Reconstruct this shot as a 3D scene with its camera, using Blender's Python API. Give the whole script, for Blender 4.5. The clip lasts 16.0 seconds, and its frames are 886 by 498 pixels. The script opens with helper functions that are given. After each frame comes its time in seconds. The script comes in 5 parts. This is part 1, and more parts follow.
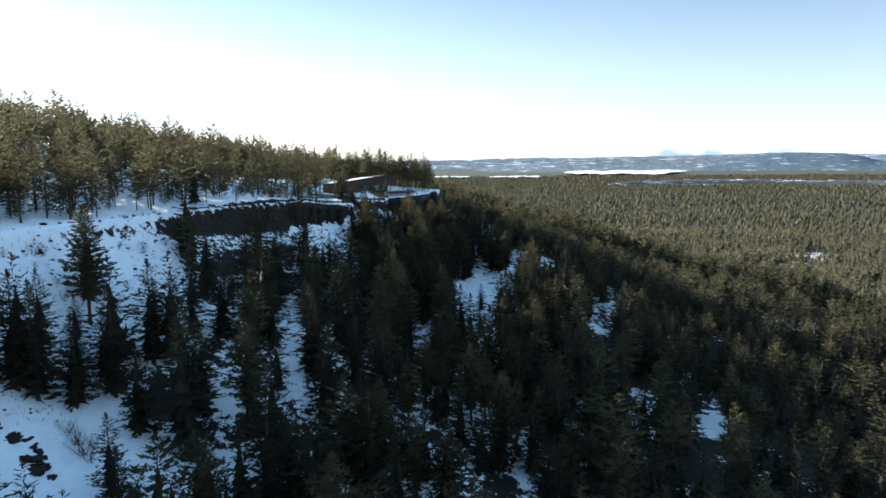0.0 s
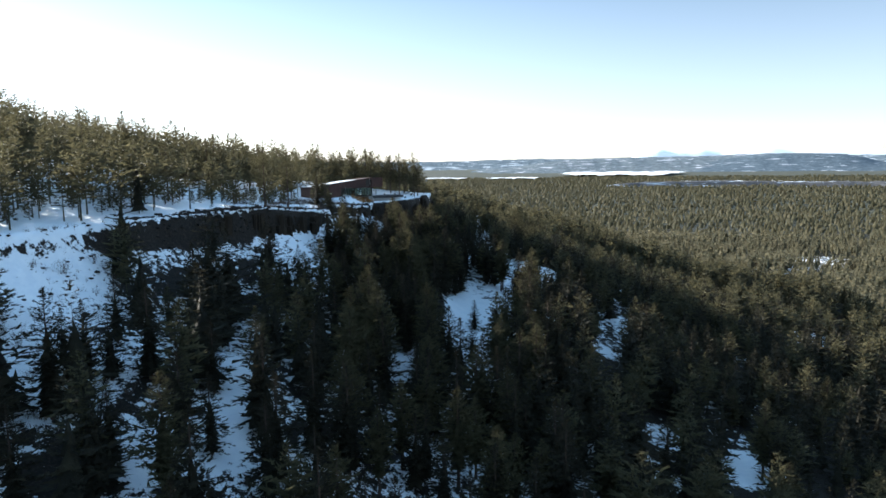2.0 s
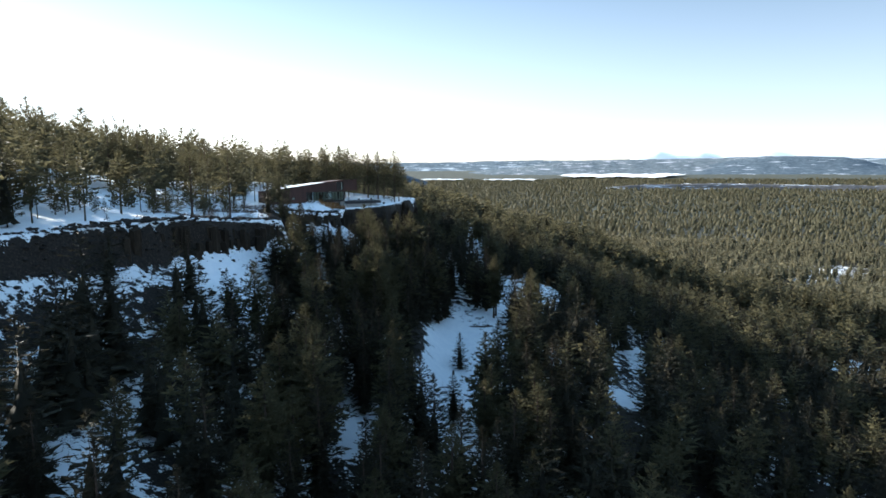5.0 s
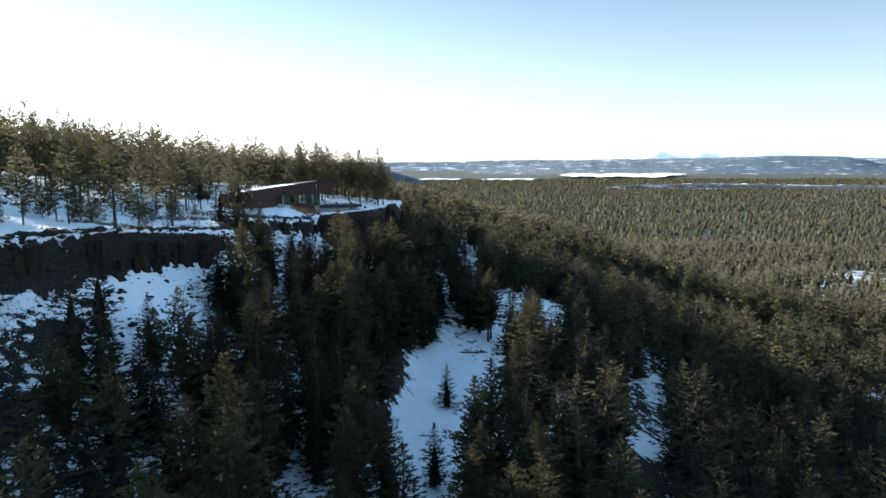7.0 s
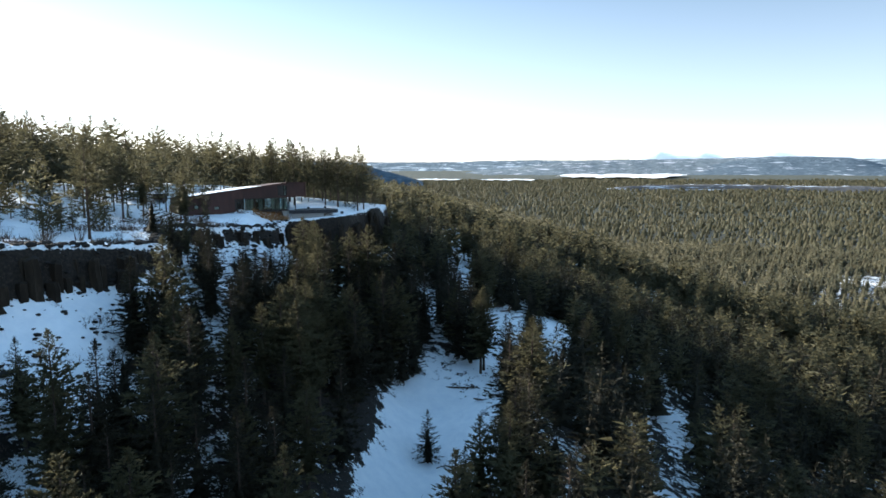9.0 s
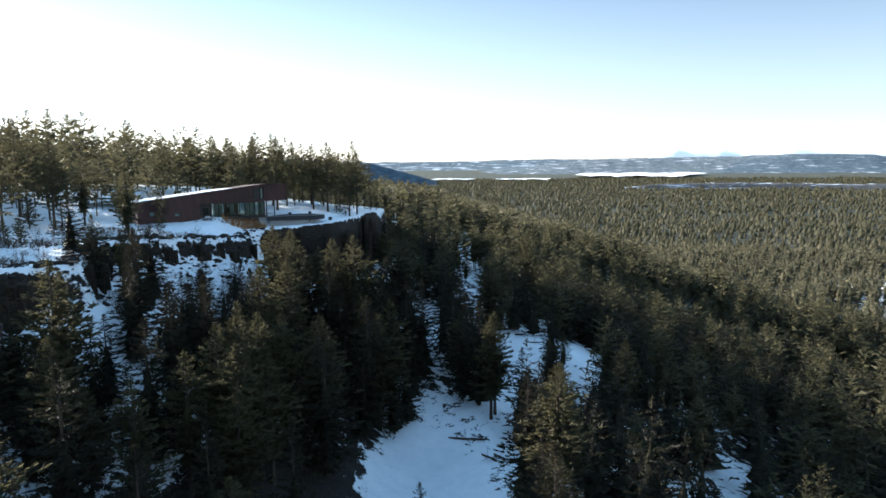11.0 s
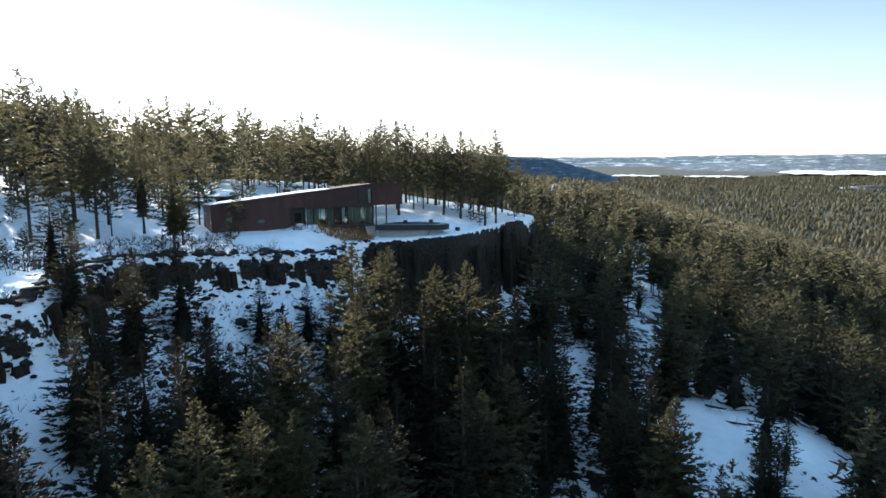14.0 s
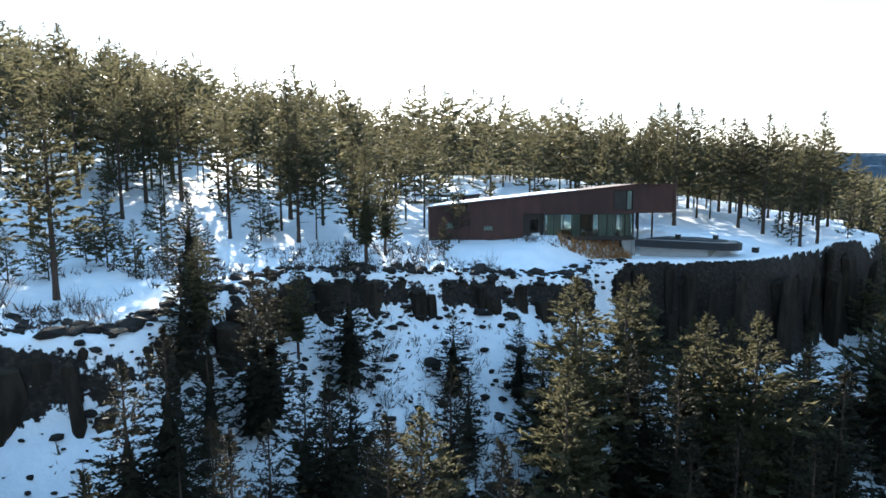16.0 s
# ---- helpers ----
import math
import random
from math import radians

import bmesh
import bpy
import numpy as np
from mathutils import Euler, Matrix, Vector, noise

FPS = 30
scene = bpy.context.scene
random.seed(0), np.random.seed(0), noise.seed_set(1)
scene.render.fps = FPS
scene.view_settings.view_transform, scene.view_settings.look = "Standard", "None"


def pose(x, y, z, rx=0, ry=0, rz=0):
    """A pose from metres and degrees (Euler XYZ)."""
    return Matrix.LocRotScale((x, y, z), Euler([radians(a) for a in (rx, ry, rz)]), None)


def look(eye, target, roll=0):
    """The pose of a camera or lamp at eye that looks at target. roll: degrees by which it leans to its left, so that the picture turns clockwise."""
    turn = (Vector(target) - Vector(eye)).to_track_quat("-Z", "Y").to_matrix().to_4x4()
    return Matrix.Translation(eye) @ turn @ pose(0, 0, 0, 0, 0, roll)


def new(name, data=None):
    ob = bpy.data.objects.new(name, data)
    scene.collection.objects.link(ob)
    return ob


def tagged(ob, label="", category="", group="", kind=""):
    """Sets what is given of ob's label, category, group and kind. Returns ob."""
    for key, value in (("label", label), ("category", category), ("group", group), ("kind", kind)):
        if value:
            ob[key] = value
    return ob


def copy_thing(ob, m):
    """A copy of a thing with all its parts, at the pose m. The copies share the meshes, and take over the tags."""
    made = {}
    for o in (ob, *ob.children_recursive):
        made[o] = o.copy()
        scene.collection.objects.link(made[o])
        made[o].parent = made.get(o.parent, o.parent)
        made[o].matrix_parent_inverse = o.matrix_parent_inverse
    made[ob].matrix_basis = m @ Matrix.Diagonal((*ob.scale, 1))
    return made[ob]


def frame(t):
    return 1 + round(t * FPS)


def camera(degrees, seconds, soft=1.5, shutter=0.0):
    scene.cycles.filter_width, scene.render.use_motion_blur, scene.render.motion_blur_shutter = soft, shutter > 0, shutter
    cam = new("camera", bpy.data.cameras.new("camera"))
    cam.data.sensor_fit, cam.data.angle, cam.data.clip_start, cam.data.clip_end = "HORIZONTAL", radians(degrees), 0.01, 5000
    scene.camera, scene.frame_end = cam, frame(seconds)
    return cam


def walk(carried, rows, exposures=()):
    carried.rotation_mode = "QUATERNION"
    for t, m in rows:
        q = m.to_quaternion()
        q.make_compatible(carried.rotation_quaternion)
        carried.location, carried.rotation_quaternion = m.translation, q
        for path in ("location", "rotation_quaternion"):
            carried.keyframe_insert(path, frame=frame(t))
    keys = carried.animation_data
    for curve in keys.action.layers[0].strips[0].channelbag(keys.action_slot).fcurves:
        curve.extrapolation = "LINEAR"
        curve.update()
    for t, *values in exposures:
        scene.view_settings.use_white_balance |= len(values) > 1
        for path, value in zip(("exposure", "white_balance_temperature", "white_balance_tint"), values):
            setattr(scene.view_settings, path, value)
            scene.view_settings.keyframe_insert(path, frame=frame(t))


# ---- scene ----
cam = camera(67.0, 16.0, soft=1.6)
PATH = [
    (0, (0.006, 0.006, 99.988), (0.014, 1.989, 99.73), -0.7),
    (0.5, (0.752, 6.654, 99.992), (0.762, 8.637, 99.735), -0.8),
    (1, (1.511, 13.335, 99.913), (1.523, 15.318, 99.657), -0.9),
    (1.5, (2.254, 19.983, 99.92), (2.269, 21.967, 99.665), -0.8),
    (2, (3.022, 26.626, 99.887), (3.038, 28.609, 99.633), -0.8),
    (2.5, (3.831, 33.255, 99.831), (3.848, 35.239, 99.578), -0.8),
    (3, (4.651, 39.815, 99.734), (4.669, 41.799, 99.482), -0.7),
    (3.5, (5.539, 46.55, 99.673), (5.558, 48.534, 99.422), -0.7),
    (4, (6.477, 53.343, 99.683), (6.496, 55.327, 99.431), -0.6),
    (6.3, (10.472, 85.267, 99.555), (10.5, 87.251, 99.304), -0.3),
    (6.5, (10.86, 88.098, 99.527), (10.887, 90.082, 99.275), -0.5),
    (7, (11.823, 94.88, 99.523), (11.85, 96.864, 99.27), -0.4),
    (7.5, (12.775, 101.566, 99.472), (12.802, 103.55, 99.219), -0.3),
    (8, (13.733, 108.312, 99.435), (13.759, 110.296, 99.182), -0.3),
    (8.5, (14.646, 115.026, 99.389), (14.673, 117.01, 99.136), -0.2),
    (9, (15.482, 121.88, 99.246), (15.511, 123.863, 98.994), -0.3),
    (9.2, (15.773, 124.612, 99.191), (15.804, 126.596, 98.941), -0.3),
    (11.3, (18.834, 153.938, 98.654), (18.79, 155.922, 98.401), -0.8),
    (11.5, (19.176, 156.784, 98.647), (19.07, 158.765, 98.395), -0.7),
    (12, (20.437, 163.537, 98.68), (19.981, 165.467, 98.426), -0.4),
    (12.5, (21.167, 170.128, 98.754), (20.652, 172.043, 98.497), -0.3),
    (13, (21.343, 176.901, 98.793), (20.811, 178.811, 98.531), -0.2),
    (13.5, (21.253, 183.669, 98.773), (20.718, 185.579, 98.509), -0.2),
    (14, (20.906, 190.475, 98.585), (20.371, 192.384, 98.322), -0.3),
    (14.5, (19.597, 197.329, 98.292), (19.022, 199.227, 98.032), -0.3),
    (14.7, (19.111, 200.079, 98.261), (18.284, 201.881, 97.998), 0.1),
    (14.8, (18.948, 201.424, 98.273), (17.824, 203.057, 98.01), -0.0),
    (15, (18.786, 204.401, 98.293), (17.522, 205.928, 98.028), -0.1),
    (15.5, (17.312, 210.812, 98.253), (16.036, 212.328, 97.982), 0.1),
    (16, (15.325, 216.941, 98.258), (14.043, 218.452, 97.985), -0.1),
]
walk(cam, [(t, look(eye, target, roll)) for t, eye, target, roll in PATH],
     exposures=((0.0, 1.72), (14.4, 1.77), (15.0, 2.0), (16.0, 2.15)))

# ---- world, sun, exposure ----
SUN_AZ, SUN_EL = -56.0, 21.5          # degrees from +y towards +x, and above the horizon
world = bpy.data.worlds.new("world")
scene.world = world
world.use_nodes = True
wn = world.node_tree
sky = wn.nodes.new("ShaderNodeTexSky")
sky.sky_type = "NISHITA"
sky.sun_disc = False
sky.sun_elevation = radians(SUN_EL)
sky.sun_rotation = radians(SUN_AZ)
sky.altitude = 600
sky.air_density, sky.dust_density, sky.ozone_density = 1.0, 0.6, 2.5
wn.nodes["Background"].inputs[1].default_value = 0.13
# winter haze pales the sky near the horizon; the deep clear blue above, out of view, is brightened to light the shade
tc = wn.nodes.new("ShaderNodeTexCoord")
up = wn.nodes.new("ShaderNodeSeparateXYZ")
wn.links.new(tc.outputs["Generated"], up.inputs[0])
deep = wn.nodes.new("ShaderNodeValToRGB")
deep.color_ramp.elements[0].position, deep.color_ramp.elements[0].color = 0.03, (0.54, 0.56, 0.61, 1)
deep.color_ramp.elements[1].position, deep.color_ramp.elements[1].color = 0.7, (0.58, 0.91, 1.06, 1)
high = deep.color_ramp.elements.new(0.24)
high.color = (0.325, 0.395, 0.44, 1)
wn.links.new(up.outputs[2], deep.inputs[0])
pale = wn.nodes.new("ShaderNodeHueSaturation")
pale.inputs["Saturation"].default_value = 0.6
wn.links.new(sky.outputs[0], pale.inputs["Color"])
cool = wn.nodes.new("ShaderNodeMix")
cool.data_type, cool.blend_type = "RGBA", "MULTIPLY"
cool.inputs[0].default_value = 1.0
wn.links.new(pale.outputs[0], cool.inputs[6])
wn.links.new(deep.outputs[0], cool.inputs[7])
wn.links.new(cool.outputs[2], wn.nodes["Background"].inputs[0])
sun = bpy.data.lights.new("sun", "SUN")
sun.energy, sun.angle, sun.color = 5.0, radians(0.6), (1.0, 0.95, 0.86)
az, el = radians(SUN_AZ), radians(SUN_EL)
SUN_DIR = Vector((math.sin(az) * math.cos(el), math.cos(az) * math.cos(el), math.sin(el)))
new("sun", sun).matrix_world = look(SUN_DIR * 900, (0, 0, 0))


# ---- materials ----
def material(name, colour, rough=0.8, metal=0.0):
    m = bpy.data.materials.new(name)
    m.use_nodes = True
    b = m.node_tree.nodes["Principled BSDF"]
    b.inputs["Base Color"].default_value = (*colour, 1)
    b.inputs["Roughness"].default_value = rough
    b.inputs["Metallic"].default_value = metal
    return m


def node(m, kind, **values):
    n = m.node_tree.nodes.new(kind)
    for key, value in values.items():
        n.inputs[key].default_value = value
    return n


def link(m, a, b):
    m.node_tree.links.new(a, b)


def noise_tex(m, scale, detail=4.0, rough=0.55, vector=None):
    n = node(m, "ShaderNodeTexNoise", Scale=scale, Detail=detail, Roughness=rough)
    if vector is not None:
        link(m, vector, n.inputs["Vector"])
    return n


def ramp(m, fac, stops):
    r = m.node_tree.nodes.new("ShaderNodeValToRGB")
    e = r.color_ramp.elements
    while len(e) < len(stops):
        e.new(0.5)
    for i, (p, c) in enumerate(stops):
        e[i].position, e[i].color = p, (*c, 1)
    link(m, fac, r.inputs[0])
    return r


def mix(m, fac, a, b, mode="MIX"):
    n = m.node_tree.nodes.new("ShaderNodeMix")
    n.data_type, n.blend_type = "RGBA", mode
    for sock, value in ((n.inputs[0], fac), (n.inputs[6], a), (n.inputs[7], b)):
        if hasattr(value, "is_linked"):
            link(m, value, sock)
        elif isinstance(value, tuple):
            sock.default_value = (*value, 1)
        else:
            sock.default_value = value
    return n.outputs[2]


def math_node(m, op, a, b=0.0):
    n = m.node_tree.nodes.new("ShaderNodeMath")
    n.operation = op
    for sock, value in ((n.inputs[0], a), (n.inputs[1], b)):
        if hasattr(value, "is_linked"):
            link(m, value, sock)
        else:
            sock.default_value = value
    return n.outputs[0]


def place(m):
    return m.node_tree.nodes.new("ShaderNodeNewGeometry").outputs["Position"]


def bump(m, height, strength=0.5, distance=0.1):
    n = node(m, "ShaderNodeBump", Strength=strength, Distance=distance)
    link(m, height, n.inputs["Height"])
    link(m, n.outputs[0], m.node_tree.nodes["Principled BSDF"].inputs["Normal"])


def mottled(name, stops, scale, rough=0.85, metal=0.0, bumpy=0.3, dist=0.05, stretch=(1, 1, 1)):
    """A surface with colour and relief at two scales."""
    m = material(name, (0.5, 0.5, 0.5), rough, metal)
    p = place(m)
    if stretch != (1, 1, 1):
        mp = m.node_tree.nodes.new("ShaderNodeMapping")
        mp.inputs["Scale"].default_value = stretch
        link(m, p, mp.inputs[0])
        p = mp.outputs[0]
    big, small = noise_tex(m, scale * 0.2, 3, 0.5, p), noise_tex(m, scale, 6, 0.6, p)
    f = math_node(m, "ADD", math_node(m, "MULTIPLY", big.outputs[0], 0.5), math_node(m, "MULTIPLY", small.outputs[0], 0.5))
    link(m, ramp(m, f, stops).outputs[0], m.node_tree.nodes["Principled BSDF"].inputs["Base Color"])
    bump(m, small.outputs[0], bumpy, dist)
    return m


def foliage(name, dark, light, warm, glow=0.25):
    """Needles: colour varies from tree to tree and from tuft to tuft; light comes through."""
    m = material(name, dark, 0.6)
    p = place(m)
    tree = noise_tex(m, 0.16, 2, 0.5, p)
    isle = m.node_tree.nodes.new("ShaderNodeNewGeometry").outputs["Random Per Island"]
    c = mix(m, ramp(m, tree.outputs[0], [(0.35, (0, 0, 0)), (0.65, (1, 1, 1))]).outputs[0], dark, light)
    c = mix(m, math_node(m, "MULTIPLY", math_node(m, "POWER", isle, 2.5), 0.55), c, warm)
    b = m.node_tree.nodes["Principled BSDF"]
    link(m, c, b.inputs["Base Color"])
    b.inputs["Specular IOR Level"].default_value = 0.1
    t = m.node_tree.nodes.new("ShaderNodeBsdfTranslucent")
    link(m, mix(m, 0.6, c, warm), t.inputs[0])
    s = m.node_tree.nodes.new("ShaderNodeMixShader")
    s.inputs[0].default_value = glow
    link(m, b.outputs[0], s.inputs[1])
    link(m, t.outputs[0], s.inputs[2])
    link(m, s.outputs[0], m.node_tree.nodes["Material Output"].inputs[0])
    return m


def ground_material():
    """Snow that has slid off steep faces and melted in patches; dark basalt, soil and litter beneath."""
    m = material("snowy_ground", (0.8, 0.8, 0.8), 0.7)
    p = place(m)
    g = m.node_tree.nodes.new("ShaderNodeNewGeometry")
    sep = m.node_tree.nodes.new("ShaderNodeSeparateXYZ")
    link(m, g.outputs["Normal"], sep.inputs[0])
    spos = m.node_tree.nodes.new("ShaderNodeSeparateXYZ")
    link(m, p, spos.inputs[0])
    m.node_tree.nodes["Principled BSDF"].inputs["Specular IOR Level"].default_value = 0.15
    n1, n2, n3 = noise_tex(m, 0.06, 3, 0.5, p), noise_tex(m, 0.5, 5, 0.65, p), noise_tex(m, 2.5, 4, 0.6, p)
    # snow lies where the ground is flat enough, less so on the low valley floor under the trees
    v = math_node(m, "ADD", math_node(m, "MULTIPLY", n1.outputs[0], 0.35), math_node(m, "MULTIPLY", n2.outputs[0], 0.55))
    v = math_node(m, "ADD", v, math_node(m, "MULTIPLY", math_node(m, "SUBTRACT", n3.outputs[0], 0.5), 0.22))
    v = math_node(m, "ADD", v, math_node(m, "MULTIPLY", math_node(m, "SUBTRACT", sep.outputs[2], 0.72), 0.8))
    low = m.node_tree.nodes.new("ShaderNodeMapRange")
    for i, value in ((1, 8.0), (2, 45.0), (3, -0.22), (4, 0.0)):
        low.inputs[i].default_value = value
    link(m, spos.outputs[2], low.inputs[0])
    v = math_node(m, "ADD", v, low.outputs[0])
    shelter = m.node_tree.nodes.new("ShaderNodeAttribute")    # under close-standing trees little snow has reached the litter
    shelter.attribute_name = "wooded"
    v = math_node(m, "SUBTRACT", math_node(m, "ADD", v, 0.06), math_node(m, "MULTIPLY", shelter.outputs["Fac"], 0.2))
    wide = m.node_tree.nodes.new("ShaderNodeMapRange")      # the closed forest of the far country
    for i, value in ((1, 700.0), (2, 1300.0), (3, 0.0), (4, -0.5)):
        wide.inputs[i].default_value = value
    link(m, spos.outputs[1], wide.inputs[0])
    v = math_node(m, "ADD", v, wide.outputs[0])
    cover = ramp(m, v, [(0.475, (0, 0, 0)), (0.5, (1, 1, 1))]).outputs[0]
    soil = ramp(m, n3.outputs[0], [(0.3, (0.01, 0.008, 0.007)), (0.55, (0.024, 0.019, 0.015)), (0.75, (0.055, 0.042, 0.031))]).outputs[0]
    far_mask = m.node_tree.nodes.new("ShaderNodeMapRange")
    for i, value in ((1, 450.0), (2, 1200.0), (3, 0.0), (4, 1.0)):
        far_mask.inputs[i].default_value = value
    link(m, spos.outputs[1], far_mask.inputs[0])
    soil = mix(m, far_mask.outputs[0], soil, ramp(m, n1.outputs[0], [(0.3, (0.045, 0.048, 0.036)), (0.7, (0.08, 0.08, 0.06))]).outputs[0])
    snow = ramp(m, n2.outputs[0], [(0.3, (0.74, 0.78, 0.83)), (0.7, (0.86, 0.88, 0.9))]).outputs[0]
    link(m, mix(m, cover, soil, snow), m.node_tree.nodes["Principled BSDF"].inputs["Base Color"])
    bump(m, math_node(m, "ADD", n2.outputs[0], math_node(m, "MULTIPLY", n3.outputs[0], 0.4)), 0.5, 0.5)
    return m


SNOWY = ground_material()
SNOW = mottled("packed_snow", [(0.3, (0.76, 0.79, 0.84)), (0.7, (0.87, 0.89, 0.91))], 1.5, 0.65, 0, 0.3, 0.1)
BASALT = mottled("basalt", [(0.3, (0.012, 0.0085, 0.006)), (0.5, (0.024, 0.018, 0.013)), (0.68, (0.05, 0.038, 0.027))], 1.6, 0.9, 0, 0.7, 0.25, (1, 1, 0.25))
BOULDER = mottled("boulder_rock", [(0.3, (0.01, 0.0095, 0.009)), (0.7, (0.045, 0.04, 0.036))], 3, 0.9, 0, 0.6, 0.1)
PINE = foliage("pine_needles", (0.029, 0.029, 0.018), (0.08, 0.075, 0.042), (0.135, 0.12, 0.067), 0.54)
# valley pines: warmer, paler needles, with the sunlight put into the colour
VALLEY = foliage("sunlit_valley_needles", (0.072, 0.076, 0.052), (0.15, 0.143, 0.09), (0.215, 0.182, 0.115), 0.62)
for dull in (BASALT, BOULDER):
    dull.node_tree.nodes["Principled BSDF"].inputs["Specular IOR Level"].default_value = 0.12
# fir needles, with the slope's shade also put into their dark colour
FIR = foliage("shaded_fir_needles", (0.0155, 0.0145, 0.011), (0.026, 0.024, 0.0165), (0.066, 0.058, 0.035), 0.32)
BARK = mottled("pine_bark", [(0.3, (0.022, 0.015, 0.011)), (0.7, (0.085, 0.052, 0.036))], 6, 0.95, 0, 0.7, 0.05, (1, 1, 0.2))
TWIG = mottled("bare_twigs", [(0.3, (0.05, 0.035, 0.028)), (0.7, (0.13, 0.09, 0.07))], 4, 0.95)


# ---- builders ----
def thing(name, label, category, group="", kind="", loc=(0, 0, 0), rz=0.0):
    ob = new(name)
    ob.matrix_world = pose(*loc, 0, 0, rz)
    return tagged(ob, label, category, group, kind)


def mesh_from(name, verts, faces, mat):
    """A mesh from arrays: verts (n, 3); faces (m, 3) or (m, 4), or a list of tuples."""
    me = bpy.data.meshes.new(name)
    if isinstance(faces, np.ndarray):
        k = faces.shape[1]
        me.vertices.add(len(verts))
        me.vertices.foreach_set("co", np.asarray(verts, np.float32).ravel())
        me.loops.add(faces.size)
        me.loops.foreach_set("vertex_index", faces.astype(np.int32).ravel())
        me.polygons.add(len(faces))
        me.polygons.foreach_set("loop_start", np.arange(0, faces.size, k, dtype=np.int32))
        me.update(calc_edges=True)
    else:
        me.from_pydata([tuple(v) for v in verts], [], faces)
        me.update()
    me.materials.append(mat)
    return me


def child(name, me, parent, m=None, label=""):
    ob = new(name, me)
    ob.parent = parent
    if m is not None:
        ob.matrix_basis = m
    return tagged(ob, label)


def part(name, bm, mat, parent, label="", smooth=False):
    me = bpy.data.meshes.new(name)
    bmesh.ops.recalc_face_normals(bm, faces=bm.faces)
    bm.to_mesh(me)
    bm.free()
    if smooth:
        me.shade_smooth()
    me.materials.append(mat)
    return child(name, me, parent, None, label)


def box(x0, x1, y0, y1, z0, z1, bevel=0.0):
    bm = bmesh.new()
    bmesh.ops.create_cube(bm, size=1, matrix=Matrix.LocRotScale(((x0 + x1) / 2, (y0 + y1) / 2, (z0 + z1) / 2), None, (x1 - x0, y1 - y0, z1 - z0)))
    if bevel:
        bmesh.ops.bevel(bm, geom=bm.edges[:], offset=bevel, segments=1, affect="EDGES")
    return bm


def prism(outline, z0, z1, axis="z"):
    """An outline pushed through z (plan outline) or y (elevation outline of x, z)."""
    bm = bmesh.new()
    if axis == "z":
        a, b = [bm.verts.new((x, y, z0)) for x, y in outline], [bm.verts.new((x, y, z1)) for x, y in outline]
    else:
        a, b = [bm.verts.new((x, z0, z)) for x, z in outline], [bm.verts.new((x, z1, z)) for x, z in outline]
    bm.faces.new(a)
    bm.faces.new(b[::-1])
    for i in range(len(a)):
        j = (i + 1) % len(a)
        bm.faces.new((a[i], b[i], b[j], a[j]))
    return bm


def tube(x, y, z0, z1, r0, r1, n=8):
    bm = bmesh.new()
    bmesh.ops.create_cone(bm, cap_ends=True, segments=n, radius1=r0, radius2=r1, depth=z1 - z0, matrix=Matrix.Translation((x, y, (z0 + z1) / 2)))
    return bm


# ---- the lie of the land ----
# the rim of the basalt cliff in plan: x, y, height of the rim, height of the face below it
RIM = np.array([
    (-190, -400, 84, 2), (-150, -60, 84, 2), (-118, 60, 86, 2), (-95, 118, 87, 2), (-74, 158, 88, 2.5), (-62, 182, 88.3, 5),
    (-50, 204, 88.5, 6), (-42, 216, 88.2, 5.5), (-38, 228, 86.8, 4.8), (-31, 237, 86, 4), (-35, 247, 87, 3.2), (-39, 257, 87, 2.6),
    (-34, 268, 86, 2.6), (-29, 278, 85, 2.4), (-23.5, 286, 84, 3), (-24.3, 295, 84.4, 6), (-22.4, 301, 84.6, 9), (-16.5, 303.6, 84.8, 12), (-10.5, 306.6, 85.2, 12.5), (-7, 315, 85.4, 13),
    (-4, 328, 85.8, 13), (0, 340, 86.2, 13), (-6, 352, 86, 9), (-14, 375, 85, 4), (-14, 430, 79, 2), (-4, 495, 73, 1), (24, 560, 62, 0),
    (50, 700, 48, 0), (-40, 1000, 70, 0), (-300, 1500, 70, 0)], float)
SLOPE_S = np.array([0, 3, 15, 30, 45, 80, 115, 160, 220, 300, 420])
SLOPE_Z = np.array([79, 77, 68, 61, 55, 43.5, 32, 19, 8, 4, 3])


def value_noise(x, y, seed=0):
    xi, yi = np.floor(x), np.floor(y)
    fx, fy = x - xi, y - yi
    fx, fy = fx * fx * (3 - 2 * fx), fy * fy * (3 - 2 * fy)

    def h(a, b):
        v = np.sin(a * 127.1 + b * 311.7 + seed * 74.7) * 43758.5453
        return v - np.floor(v)
    return (h(xi, yi) * (1 - fx) + h(xi + 1, yi) * fx) * (1 - fy) + (h(xi, yi + 1) * (1 - fx) + h(xi + 1, yi + 1) * fx) * fy


def fractal(x, y, size, seed=0, octaves=4):
    total, amp, norm = 0, 1.0, 0
    for i in range(octaves):
        total = total + amp * (value_noise(x / size, y / size, seed + i * 13) - 0.5)
        norm += amp
        amp, size = amp * 0.5, size / 2
    return total / norm


